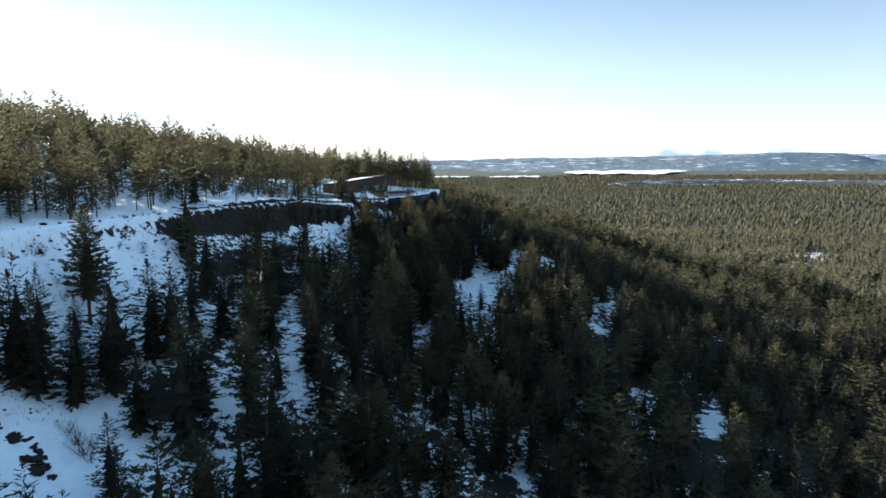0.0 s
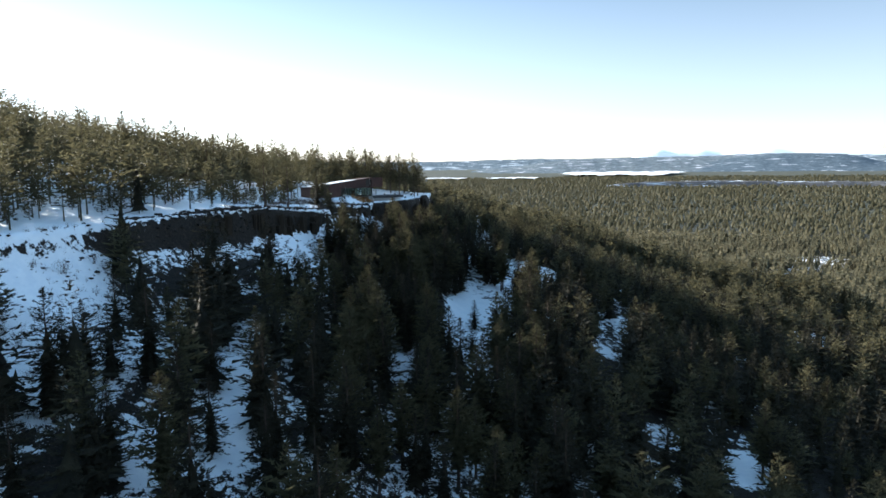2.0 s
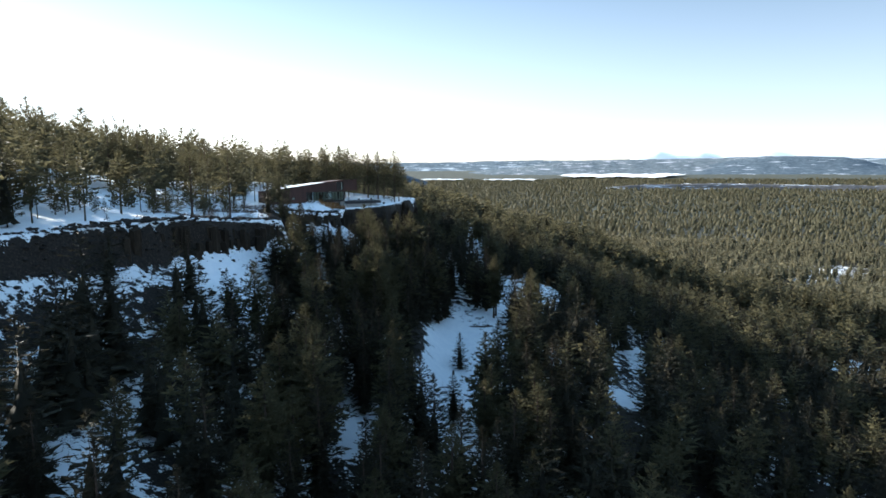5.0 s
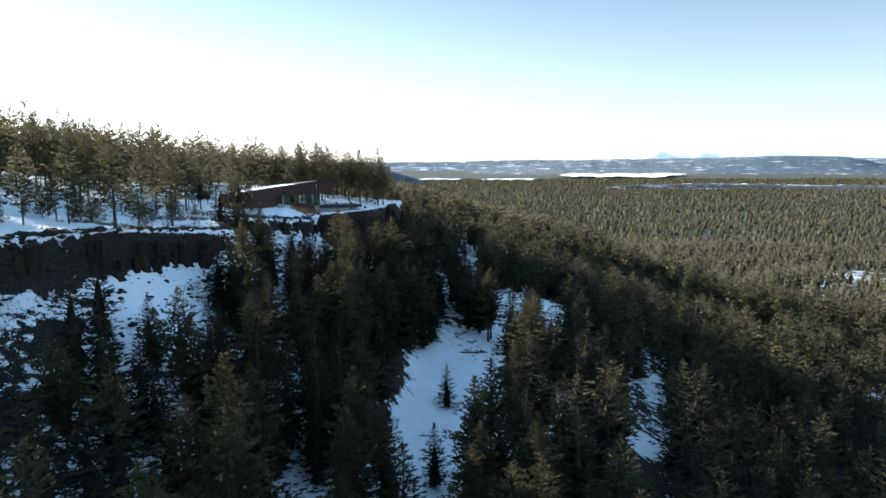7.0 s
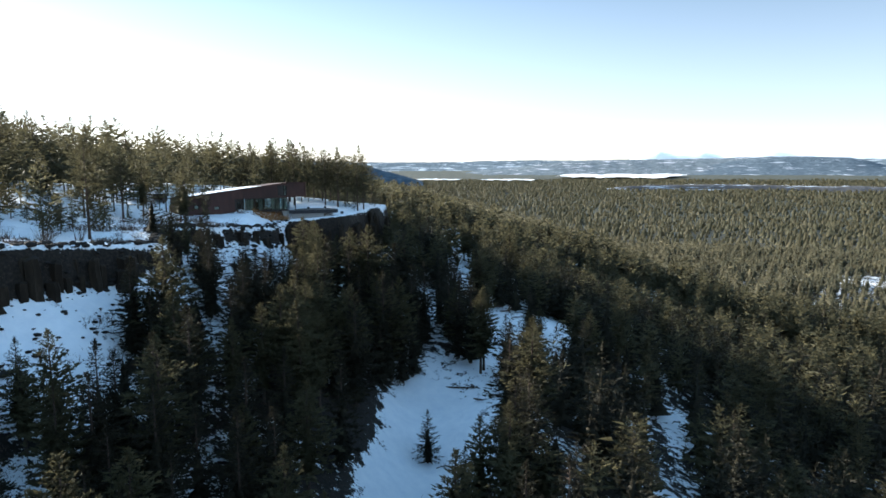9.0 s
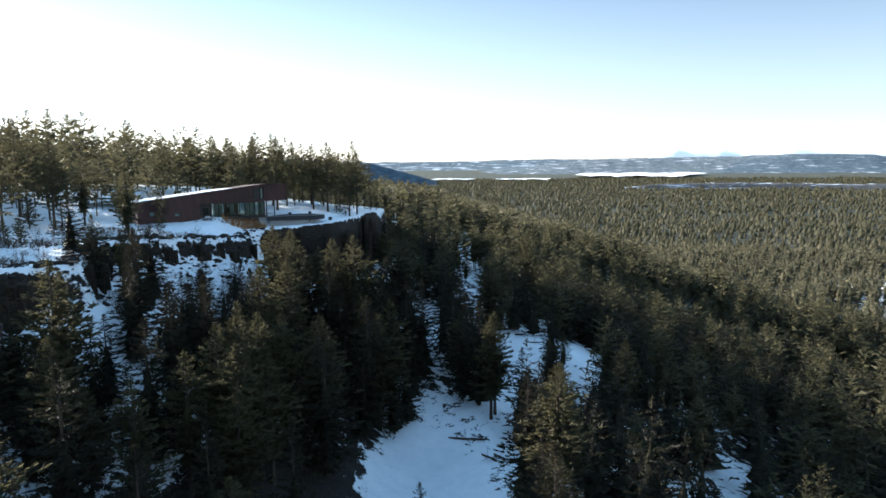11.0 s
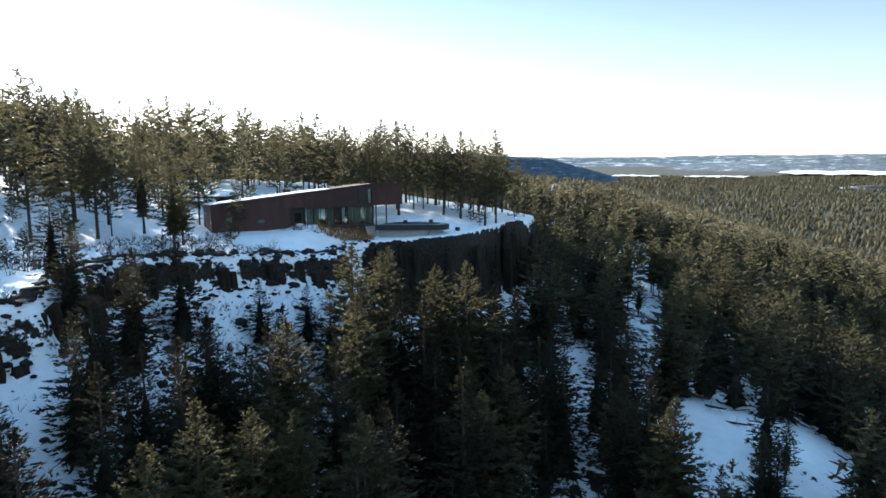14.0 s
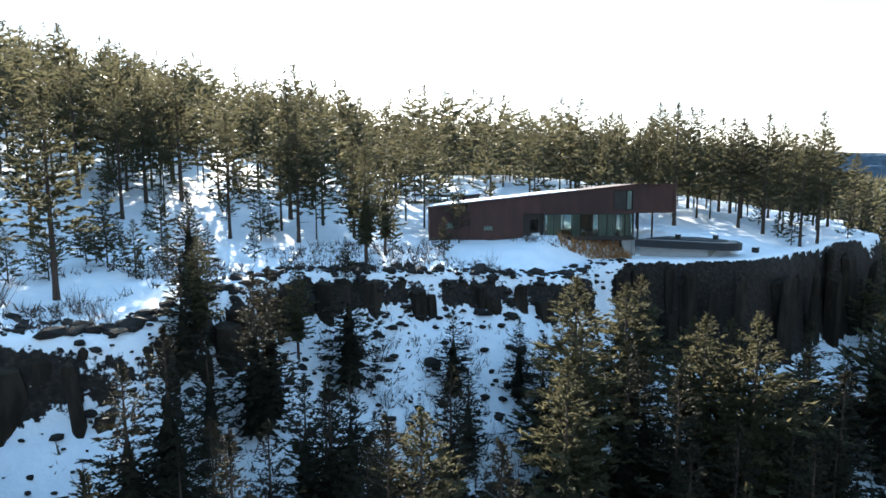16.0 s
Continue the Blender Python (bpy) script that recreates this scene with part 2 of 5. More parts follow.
def rim_distance(x, y):
    """Signed distance from the rim (plus: on the valley's side), with the rim's height and face there."""
    best, s, zr, ch = np.full(x.shape, 1e18), np.zeros(x.shape), np.zeros(x.shape), np.zeros(x.shape)
    for a, b in zip(RIM[:-1], RIM[1:]):
        d = b[:2] - a[:2]
        n = d @ d
        t = np.clip(((x - a[0]) * d[0] + (y - a[1]) * d[1]) / n, 0, 1)
        px, py = a[0] + t * d[0], a[1] + t * d[1]
        q = (x - px) ** 2 + (y - py) ** 2
        side = np.where((x - px) * d[1] - (y - py) * d[0] > 0, 1.0, -1.0)
        m = q < best
        best = np.where(m, q, best)
        s, zr, ch = np.where(m, side * np.sqrt(q), s), np.where(m, a[2] + t * (b[2] - a[2]), zr), np.where(m, a[3] + t * (b[3] - a[3]), ch)
    return s, zr, ch


def bell(x, y, cx, cy, rx, ry, turn=0.0):
    c, s = math.cos(radians(turn)), math.sin(radians(turn))
    u, v = (x - cx) * c + (y - cy) * s, -(x - cx) * s + (y - cy) * c
    return np.exp(-((u / rx) ** 2 + (v / ry) ** 2))


def land(x, y):
    """Height of the ground, and the signed distance from the rim."""
    x, y = np.asarray(x, float), np.asarray(y, float)
    s, zr, ch = rim_distance(x, y)
    near = np.exp(-(np.maximum(np.abs(s) - 10, 0) / 60.0) ** 2)
    s = s + near * (fractal(x, y, 14, 3, 4) * 3.0) * (1 - 0.8 * bell(x, y, -17, 303, 10, 7))
    below = np.interp(s, SLOPE_S, SLOPE_Z) + (zr - ch - 79) * np.exp(-np.maximum(s, 0) / 30.0)
    # beyond the house the slope eases into a long wooded spur
    ease = np.clip((y - 365) / 90, 0, 1)
    ease = ease * ease * (3 - 2 * ease)
    below = below * (1 - ease) + np.maximum(zr - 0.27 * np.maximum(s, 0), 3.5) * ease
    top = zr + np.clip(-s, 0, 60) * 0.028
    k = np.clip(s / 2.2, 0, 1)
    k = k * k * (3 - 2 * k)
    z = top * (1 - k) + below * k
    # wooded hill on the plateau
    up = np.clip(-s / 40, 0, 1)
    z = z + up * (21 * bell(x, y, -203, 280, 92, 95) + 10 * bell(x, y, -330, 200, 160, 160) + 5 * bell(x, y, -70, 400, 60, 70))
    dn = np.clip(s / 12, 0, 1)
    # spur, gully and bench on the slope
    z = z + dn * (6 * bell(x, y, 46, 300, 22, 26) + 3 * bell(x, y, 30, 385, 25, 50) - 9 * bell(x, y, 14, 226, 11, 30) + 5 * bell(x, y, 34, 215, 14, 40)
                  + 7 * bell(x, y, -30, 135, 28, 22) - 5 * bell(x, y, 60, 175, 20, 40))
    z = z + fractal(x, y, 26, 7, 4) * 5.0 * np.clip(np.abs(s) / 10, 0.12, 1) * np.where(s > 0, 1, 0.5)
    z = z + fractal(x, y, 6, 17, 3) * 1.5 * np.clip(s / 4, 0, 1) * np.clip((60 - s) / 30, 0, 1)      # ledges
    # the far country is raised to meet the skyline at its height in the camera's view
    far = np.hypot(x, y)
    z = z + np.clip((far - 1300) / 2200, 0, 1) ** 0.85 * 60
    # levelled ground at the house
    h = np.clip(1.6 - np.hypot((x + 30) / 24, (y - 304) / 16), 0, 1) * np.clip((-s - 3) / 4, 0, 1)
    return z * (1 - h) + 87.6 * h, s


def axis(core0, core1, step, lo, hi, fine0, fine1, grow=1.12):
    """Grid lines: close together along the rim, wider with distance."""
    a = [*np.arange(core0, fine0 - 0.3, step), *np.arange(fine0, fine1, 0.5), *np.arange(fine1 + 0.3, core1 + 0.1, step)]
    d = step
    while a[-1] < hi:
        d = min(d * grow, 160)
        a.append(a[-1] + d)
    d = step
    while a[0] > lo:
        d = min(d * grow, 160)
        a.insert(0, a[0] - d)
    return np.array(a)


def build_ground():
    gx, gy = axis(-110, 60, 1.4, -4700, 4700, -47, 4), axis(95, 350, 1.4, -3200, 4800, 196, 345)
    X, Y = np.meshgrid(gx, gy)
    Z, _ = land(X, Y)
    nx, ny = len(gx), len(gy)
    i = np.arange(nx * ny).reshape(ny, nx)
    f = np.stack([i[:-1, :-1], i[:-1, 1:], i[1:, 1:], i[1:, :-1]], -1).reshape(-1, 4)
    me = mesh_from("ground", np.stack([X, Y, Z], -1).reshape(-1, 3), f, SNOWY)
    a = me.attributes.new("wooded", "FLOAT", "POINT")
    S = land(X, Y)[1]
    W = np.clip(clear(X, Y) * 1.3, 0, 1) * np.clip((S - 3) / 5, 0, 1)
    for k, (cx, cy, rx, ry) in enumerate(OPENINGS):
        W = W - (1.0 if k < 5 else 0.45 if cy < 150 else 0.8) * bell(X, Y, cx, cy, rx, ry)
    W = W - 0.9 * bell(X, Y, -27, 248, 12, 46) - 0.45 * bell(X, Y, -88, 135, 26, 34) - 2.4 * bell(X, Y, -23.6, 294.3, 4.5, 3.6) - 2.0 * bell(X, Y, -0.5, 337.5, 3.5, 3)      # drifts over the edge
    for cx, cy, rx, ry in GLADES:
        W = W - 1.1 * bell(X, Y, cx, cy, rx, ry)
    for _ in range(2):
        W[1:-1, 1:-1] = (W[1:-1, 1:-1] * 2 + W[:-2, 1:-1] + W[2:, 1:-1] + W[1:-1, :-2] + W[1:-1, 2:]) / 6
    a.data.foreach_set("value", W.ravel().astype(np.float32))
    me.shade_smooth()
    return tagged(new("ground", me), "snow-covered ground with bare rocky soil patches, plateau above a valley", "ground", kind="structure")




# ---- conifers ----
def trunk_arrays(h, r, n=6, rng=None):
    rings = [(0, r * 1.25), (h * 0.08, r), (h * 0.5, r * 0.62), (h * 0.97, r * 0.06)]
    lean = rng.uniform(-0.004, 0.004, 2) * h
    v = [(q * math.cos(2 * math.pi * k / n) + lean[0] * (z / h) ** 2, q * math.sin(2 * math.pi * k / n) + lean[1] * (z / h) ** 2, z) for z, q in rings for k in range(n)]
    f = [(a * n + k, a * n + (k + 1) % n, (a + 1) * n + (k + 1) % n, (a + 1) * n + k) for a in range(len(rings) - 1) for k in range(n)]
    return np.array(v), np.array(f)


def crown_arrays(rng, h, kind, branches, tufts, blades, size):
    """Sprays of needles along limbs that shorten towards a pointed tip: slim triangles, swept outwards."""
    base = {"pine": 0.24, "fir": 0.06, "young": 0.1}[kind]
    wide = {"pine": 0.19, "fir": 0.215, "young": 0.27}[kind] * h
    u = (np.arange(branches) + rng.uniform(0, 0.9, branches)) / branches
    q = u ** 0.78                                        # limbs stand closer where they are short
    zs = base + (0.985 - base) * q
    ang = np.arange(branches) * 2.399 + rng.uniform(-0.6, 0.6, branches)
    if kind == "pine":
        reach = wide * np.clip(1.12 * (1 - q) ** 0.72 * np.minimum(1, 0.55 + q * 1.7), 0.06, 1)
    else:
        reach = wide * np.clip((1 - q) ** 0.78 * np.minimum(1, 0.7 + q * 2.5), 0.04, 1)
    reach = reach * rng.uniform(0.55, 1.18, branches)
    lift = (-0.1 + 0.55 * q) if kind != "fir" else (-0.36 + 0.75 * q)
    t = np.linspace(0.2, 1.0, tufts)[None, :] ** 0.8 + rng.uniform(-0.09, 0.09, (branches, tufts))
    rad = reach[:, None] * t
    side = rng.normal(0, 0.2, (branches, tufts)) * reach[:, None] * t
    cx = rad * np.cos(ang)[:, None] - side * np.sin(ang)[:, None]
    cy = rad * np.sin(ang)[:, None] + side * np.cos(ang)[:, None]
    cz = zs[:, None] * h + rad * lift[:, None] + 0.16 * reach[:, None] * t * t + rng.normal(0, 0.1, (branches, tufts))
    c = np.stack([cx, cy, cz], -1).reshape(-1, 3)
    out = np.repeat(np.stack([np.cos(ang), np.sin(ang), lift + 0.3], -1)[:, None, :], tufts, 1).reshape(-1, 3)
    n = len(c)
    slim = np.repeat(np.clip(reach / wide * 1.5, 0.32, 1), tufts)
    s = size * rng.uniform(0.7, 1.35, (n, 1, 1)) * slim[:, None, None]
    spread = 0.62 if kind != "fir" else 0.5
    d = out[:, None, :] + rng.normal(0, spread, (n, blades, 3)) * np.array([1, 1, 0.7 if kind == "pine" else 0.62])
    d = d / np.linalg.norm(d, axis=-1, keepdims=True)
    w = np.cross(d, rng.normal(0, 1, (n, blades, 3)))
    w = w / (np.linalg.norm(w, axis=-1, keepdims=True) + 1e-6)
    width = 0.3 if kind == "pine" else 0.26
    p0 = c[:, None, :] - d * s * 0.4 + w * s * width * 0.5
    p1 = c[:, None, :] - d * s * 0.2 - w * s * width
    p2 = c[:, None, :] + d * s * 0.95 + w * s * width * 0.3
    v = np.stack([p0, p1, p2], 2).reshape(-1, 3)
    # the leading shoot
    k = np.arange(3) * 2.09
    tip = np.concatenate([np.stack([np.cos(k) * 0.006 * h, np.sin(k) * 0.006 * h, np.full(3, 0.92 * h)], -1), [(0, 0, 1.01 * h)]])
    v = np.concatenate([v, tip[[0, 1, 3, 1, 2, 3, 2, 0, 3]]])
    f = np.arange(len(v)).reshape(-1, 3)
    return v, f


def core_arrays(rng, h, kind, tiers, sides):
    """The dark inside of a crown: ragged tiers of boughs, one over the other."""
    base, wide = (0.22, 0.15) if kind == "pine" else (0.07, 0.16)
    V, F = [], []
    for k in range(tiers):
        z0 = (base + (0.66 - base) * k / tiers) * h
        z1 = min(z0 + (0.85 - base) * h / tiers * 1.5, 0.8 * h)
        q = k / tiers
        r = wide * h * ((1 - q) ** 0.75 if kind == "fir" else (1 - q) ** 0.6 * min(1, 0.75 + q)) * rng.uniform(0.85, 1.1)
        o = len(V)
        turn = rng.uniform(0, 6.28)
        for i in range(sides):
            a, rr = turn + 6.283 * (i + rng.uniform(-0.3, 0.3)) / sides, r * (rng.uniform(0.95, 1.5) if i % 2 else rng.uniform(0.4, 0.65))
            V.append((math.cos(a) * rr, math.sin(a) * rr, z0 - rr * rng.uniform(-0.05, 0.3)))
        V.append((rng.normal(0, 0.02) * h * 0.3, rng.normal(0, 0.02) * h * 0.3, z1))
        F += [(o + i, o + (i + 1) % sides, o + sides) for i in range(sides)]
    return np.array(V), np.array(F)


def limb_arrays(rng, h, kind, count, r):
    base = 0.16 if kind == "pine" else 0.06
    v, f = [], []
    for k in range(count):
        z = (base + (0.95 - base) * k / count) * h
        a = rng.uniform(0, 6.28)
        reach = 0.13 * h * (1 - z / h) ** 0.6 * rng.uniform(0.5, 1)
        o = len(v)
        w = r * 0.18
        dx, dy = math.cos(a), math.sin(a)
        v += [(dy * w, -dx * w, z), (-dy * w, dx * w, z), (0, 0, z + 2 * w), (dx * reach, dy * reach, z + reach * rng.uniform(-0.1, 0.3))]
        f += [(o, o + 1, o + 3), (o + 1, o + 2, o + 3), (o + 2, o, o + 3)]
    return np.array(v), np.array(f)


def join_arrays(a, b):
    return np.concatenate([a[0], b[0]]), [tuple(x) for x in a[1]] + [tuple(x + len(a[0])) for x in b[1]]


KINDS = {
    "pine": ("ponderosa_pine", "tall olive-green pine with reddish trunk standing in snow", PINE),
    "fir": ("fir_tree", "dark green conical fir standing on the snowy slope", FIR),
    "young": ("young_pine", "small bushy green young pine in the snow", PINE),
}


def tree_master(kind, seed, h, branches, tufts, blades, size, r, girth=0.0):
    rng = np.random.default_rng(seed)
    name, label, mat = KINDS[kind]
    ob = new(name)
    tagged(ob, label, "tree", {"pine": "pines", "fir": "firs", "young": "young pines"}[kind])
    tv, tf = join_arrays(trunk_arrays(h, r, 7, rng), limb_arrays(rng, h, kind, 26, r))
    child("trunk", mesh_from("trunk", tv, tf, BARK), ob)
    cv, cf = crown_arrays(rng, h, kind, branches, tufts, blades, size)
    if girth:
        bv, bf = core_arrays(rng, h, kind, 17, 12)
        cv, cf = np.concatenate([bv * np.array([girth, girth, 1.0]), cv]), np.concatenate([bf, cf + len(bv)])
    child("crown", mesh_from("crown", cv, cf, mat), ob)
    return ob


TALL = {"pine": 18.0, "fir": 17.0, "young": 5.0, "fine_pine": 18.0, "full_pine": 18.0, "fine_fir": 17.0}
MASTERS = {
    "pine": [tree_master("pine", 10 + i, 18.0, 84, 6, 5, 0.6, 0.2) for i in range(4)],
    "fir": [tree_master("fir", 30 + i, 17.0, 92, 6, 5, 0.6, 0.22, 0.5) for i in range(4)],
    "fine_pine": [tree_master("pine", 70 + i, 18.0, 116, 9, 4, 0.47, 0.2) for i in range(4)],
    "full_pine": [tree_master("pine", 90 + i, 18.0, 112, 9, 4, 0.52, 0.22, 0.45) for i in range(4)],
    "fine_fir": [tree_master("fir", 80 + i, 17.0, 116, 8, 4, 0.54, 0.22, 0.5) for i in range(4)],
    "young": [tree_master("young", 50 + i, 5.0, 38, 5, 5, 0.36, 0.06) for i in range(3)],
}
used = {k: [False] * len(v) for k, v in MASTERS.items()}
TREES = []          # x, y of every tree that stands alone, so that the wood keeps clear of it
pick = random.Random(5)


# places where trees are left out to fit the camera's view of open snow
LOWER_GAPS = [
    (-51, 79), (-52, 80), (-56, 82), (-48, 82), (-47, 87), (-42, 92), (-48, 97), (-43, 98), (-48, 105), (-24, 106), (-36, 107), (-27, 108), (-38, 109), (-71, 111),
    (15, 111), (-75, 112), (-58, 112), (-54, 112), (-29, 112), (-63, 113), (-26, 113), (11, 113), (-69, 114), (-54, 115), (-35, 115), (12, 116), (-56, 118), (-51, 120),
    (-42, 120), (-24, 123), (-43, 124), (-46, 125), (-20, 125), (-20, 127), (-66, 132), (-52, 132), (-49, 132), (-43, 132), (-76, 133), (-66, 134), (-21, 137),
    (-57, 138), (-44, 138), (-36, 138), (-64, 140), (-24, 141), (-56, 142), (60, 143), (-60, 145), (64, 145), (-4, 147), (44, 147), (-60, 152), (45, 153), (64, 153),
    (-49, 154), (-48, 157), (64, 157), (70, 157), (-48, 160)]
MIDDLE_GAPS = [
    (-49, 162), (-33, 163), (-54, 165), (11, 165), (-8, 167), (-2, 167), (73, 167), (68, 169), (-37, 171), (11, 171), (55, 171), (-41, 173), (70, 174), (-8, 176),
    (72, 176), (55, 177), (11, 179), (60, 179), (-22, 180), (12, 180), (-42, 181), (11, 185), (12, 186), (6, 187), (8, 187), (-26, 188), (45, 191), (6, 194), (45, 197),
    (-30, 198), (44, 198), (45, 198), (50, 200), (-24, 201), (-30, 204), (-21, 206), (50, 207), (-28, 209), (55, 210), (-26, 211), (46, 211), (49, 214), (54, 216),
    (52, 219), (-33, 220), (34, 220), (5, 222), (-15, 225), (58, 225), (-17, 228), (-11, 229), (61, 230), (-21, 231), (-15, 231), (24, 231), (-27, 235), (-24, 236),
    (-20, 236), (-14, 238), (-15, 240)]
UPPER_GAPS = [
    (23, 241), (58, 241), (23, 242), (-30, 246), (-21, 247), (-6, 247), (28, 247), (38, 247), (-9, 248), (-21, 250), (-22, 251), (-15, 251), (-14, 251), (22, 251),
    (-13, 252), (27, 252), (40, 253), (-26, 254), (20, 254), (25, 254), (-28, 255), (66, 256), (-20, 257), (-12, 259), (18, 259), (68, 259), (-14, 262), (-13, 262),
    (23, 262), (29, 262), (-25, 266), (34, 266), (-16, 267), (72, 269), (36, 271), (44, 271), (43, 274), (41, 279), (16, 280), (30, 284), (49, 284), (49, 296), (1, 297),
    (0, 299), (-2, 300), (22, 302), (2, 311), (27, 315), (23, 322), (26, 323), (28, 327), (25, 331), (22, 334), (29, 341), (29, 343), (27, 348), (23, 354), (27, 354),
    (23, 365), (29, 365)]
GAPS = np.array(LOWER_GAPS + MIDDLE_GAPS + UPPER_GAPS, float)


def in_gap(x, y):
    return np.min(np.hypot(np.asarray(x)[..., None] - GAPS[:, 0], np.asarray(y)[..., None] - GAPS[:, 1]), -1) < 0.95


def plant(kind, x, y, h, broad=1.0):
    z = float(land(x, y)[0]) - 0.2
    i = pick.randrange(len(MASTERS[kind]))
    k = h / TALL[kind]
    wide = k * pick.uniform(0.95, 1.22) * broad
    m = Matrix.Translation((x, y, z)) @ Matrix.Rotation(pick.uniform(0, 6.28), 4, "Z") @ Matrix.Diagonal((wide, wide, k, 1))
    master = MASTERS[kind][i]
    if not used[kind][i]:
        used[kind][i] = True
        master.matrix_basis = m
    else:
        ob = copy_thing(master, Matrix())
        ob.matrix_basis = m
    TREES.append((x, y))


# trees that stand out: kind, then x, y and the height of the tip above the valley's datum
FIRS = [(-48.2, 165.5, 84.8), (-63.6, 164, 85.5), (-58, 133, 78), (-68, 122, 74), (14.3, 233, 57.5), (11.6, 196, 59.3), (-25, 266, 79.2), (-20.3, 262.4, 79.4),
        (-18.4, 249, 80.4), (-21.3, 272, 79.1), (-36, 245.1, 86.5), (-17, 243.7, 84.5), (10.4, 273, 76.7), (17, 304.6, 72), (30.3, 303.7, 69.4),
        (20, 217.5, 56.5), (5.5, 253, 78.6), (-2.8, 256.3, 75.6), (31.2, 196, 66), (26, 195, 65.8), (73.6, 208, 52.3), (71, 240, 54.5), (-51, 186.7, 81.5)]
PINES = [(-68.4, 128, 93.2), (-47.5, 150, 78.2), (-29.3, 142.6, 75.8), (-32.3, 110.4, 62), (-14.8, 85.5, 62), (-33.4, 174, 78.7), (-30.8, 195, 78.6), (-17, 212, 78),
         (-18, 245, 77), (-6.8, 237.4, 80.6), (-9.6, 161.4, 76), (-35.8, 191.3, 76.5), (-15.6, 195.2, 80.8), (-12, 168.7, 78.8), (-15.5, 165.8, 75), (-10, 234, 79.1),
         (-8.4, 224.2, 81.2), (0.6, 238.8, 78.6), (-3, 226, 76.5), (32, 231, 74.2), (25.5, 207, 68.5), (26.3, 223, 63), (25.6, 263, 72.7), (42, 284.7, 58)]
MORE_PINES = [(52, 274, 65.5), (62.6, 287, 62.6), (38.4, 281, 63), (50, 228, 57.3), (77, 172, 46.2), (87, 214, 42), (95, 209, 41), (115, 212, 38), (95.8, 171, 34), (70.5, 149, 42),
              (114, 184, 28), (79, 193, 42), (71.7, 369, 57.7), (84, 411, 56), (40.8, 342, 79), (23.4, 343.7, 72), (-32, 243.5, 86.6), (-33, 253.5, 88.7), (-41.2, 272.9, 97.6),
              (-38, 266.8, 99.2), (-51.2, 277, 101), (-11.8, 276, 86.6), (-13, 282, 86.5), (-13, 268.4, 88.3), (-3.5, 273.8, 85.3), (0.5, 274.6, 85.8), (-8.4, 259, 84), (-25.3, 223.3, 86.3)]
# pines on the plateau: x, y of the trunk, height
PLATEAU_PINES = [(-43.7, 237.5, 16), (-81.6, 254.5, 17), (-76.5, 261.3, 16), (-75.5, 266, 17), (-83.8, 262.1, 15), (-65.6, 243.2, 13), (-52, 268.5, 15), (-62.2, 275, 17),
                 (-80, 322, 16), (-88, 352, 17), (-86, 370, 16), (-17.7, 329, 16), (-26, 323.5, 17), (-29, 331, 18), (-6.9, 321, 13), (-5.5, 325, 15), (-13.7, 328, 17),
                 (-71.9, 214.4, 15), (-74.6, 197.7, 14), (-92, 147, 17), (-98, 163, 16), (-86, 156, 15), (-70, 255, 15), (-57, 262, 14), (-90, 300.9, 17), (-83, 315, 16), (-20, 338, 15), (-12, 338, 14), (-24, 345, 16), (-8, 345, 14), (-16, 347, 16),
                 (-30, 340, 17), (-35, 334, 16), (-28, 351, 17), (-20, 355, 16), (-12, 357, 15), (-5, 349, 12), (-38, 345, 17), (-40, 328, 17), (-46, 336, 16), (-33, 325, 15)]
YOUNG = [(-48, 252.6, 4), (-52.3, 244.3, 5), (-55, 248, 3.5), (-46, 258, 4.5), (-60, 250, 4), (-43, 276, 5.5), (-38, 280, 5), (-8, 321, 5.5), (-11, 326, 5), (-3, 333, 6), (-1.5, 337, 4.5),
         (-16, 334, 5), (-66, 215, 4), (-58, 228, 4.5), (-62, 206, 3.5), (-75, 186, 5), (-36, 262, 4.5), (-50, 236, 5), (-45, 245, 3), (-84, 170, 4)]
for kind, rows in (("fine_fir", FIRS), ("full_pine", PINES), ("full_pine", MORE_PINES)):
    for x, y, tip in rows:
        plant(kind, x, y, min(27.0, max(9.0, tip - float(land(x, y)[0]))), 1.2)
for x, y, tip, broad in ((-29.5, 246, 96.5, 1.15), (-25.5, 254, 96.8, 1.05), (-31, 241.5, 88, 1.2), (-26, 240.5, 85, 1.2), (-21, 247, 83, 1.4), (-27, 235, 80, 1.4), (-20, 236, 77, 1.5), (-14, 246, 80, 1.4),
                         (-27, 222, 84, 1.3), (-25, 216, 82, 1.3), (-22, 226, 82, 1.4), (-21, 218, 79, 1.4), (-28, 209, 81, 1.2), (-30, 204, 80, 1.3), (-33, 198, 80, 1.2), (-25, 207, 76, 1.3), (-23, 212, 76, 1.3)):
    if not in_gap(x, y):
        plant("fine_fir", x, y, max(9.0, tip - float(land(x, y)[0])), broad)
for x, y, tip, broad in ((-16, 206, 82, 1.2), (-20, 212, 83, 1.2), (-12, 211, 79, 1.15), (-10, 219, 79.5, 1.1), (-18, 200, 80, 1.2), (-24, 201, 82, 1.2), (-8, 203, 76, 1.2), (-5, 211, 75, 1.1), (-14, 190, 78, 1.2),
                         (-22, 186, 79, 1.2), (-27, 181, 79, 1.2), (-3, 196, 72, 1.2), (-8, 176, 72, 1.2), (-20, 172, 75, 1.2), (2, 216, 73, 1.1), (-1, 205, 72, 1.2)):
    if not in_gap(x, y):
        plant("fine_fir" if pick.random() < 0.6 else "full_pine", x, y, max(12.0, tip - float(land(x, y)[0])), broad)
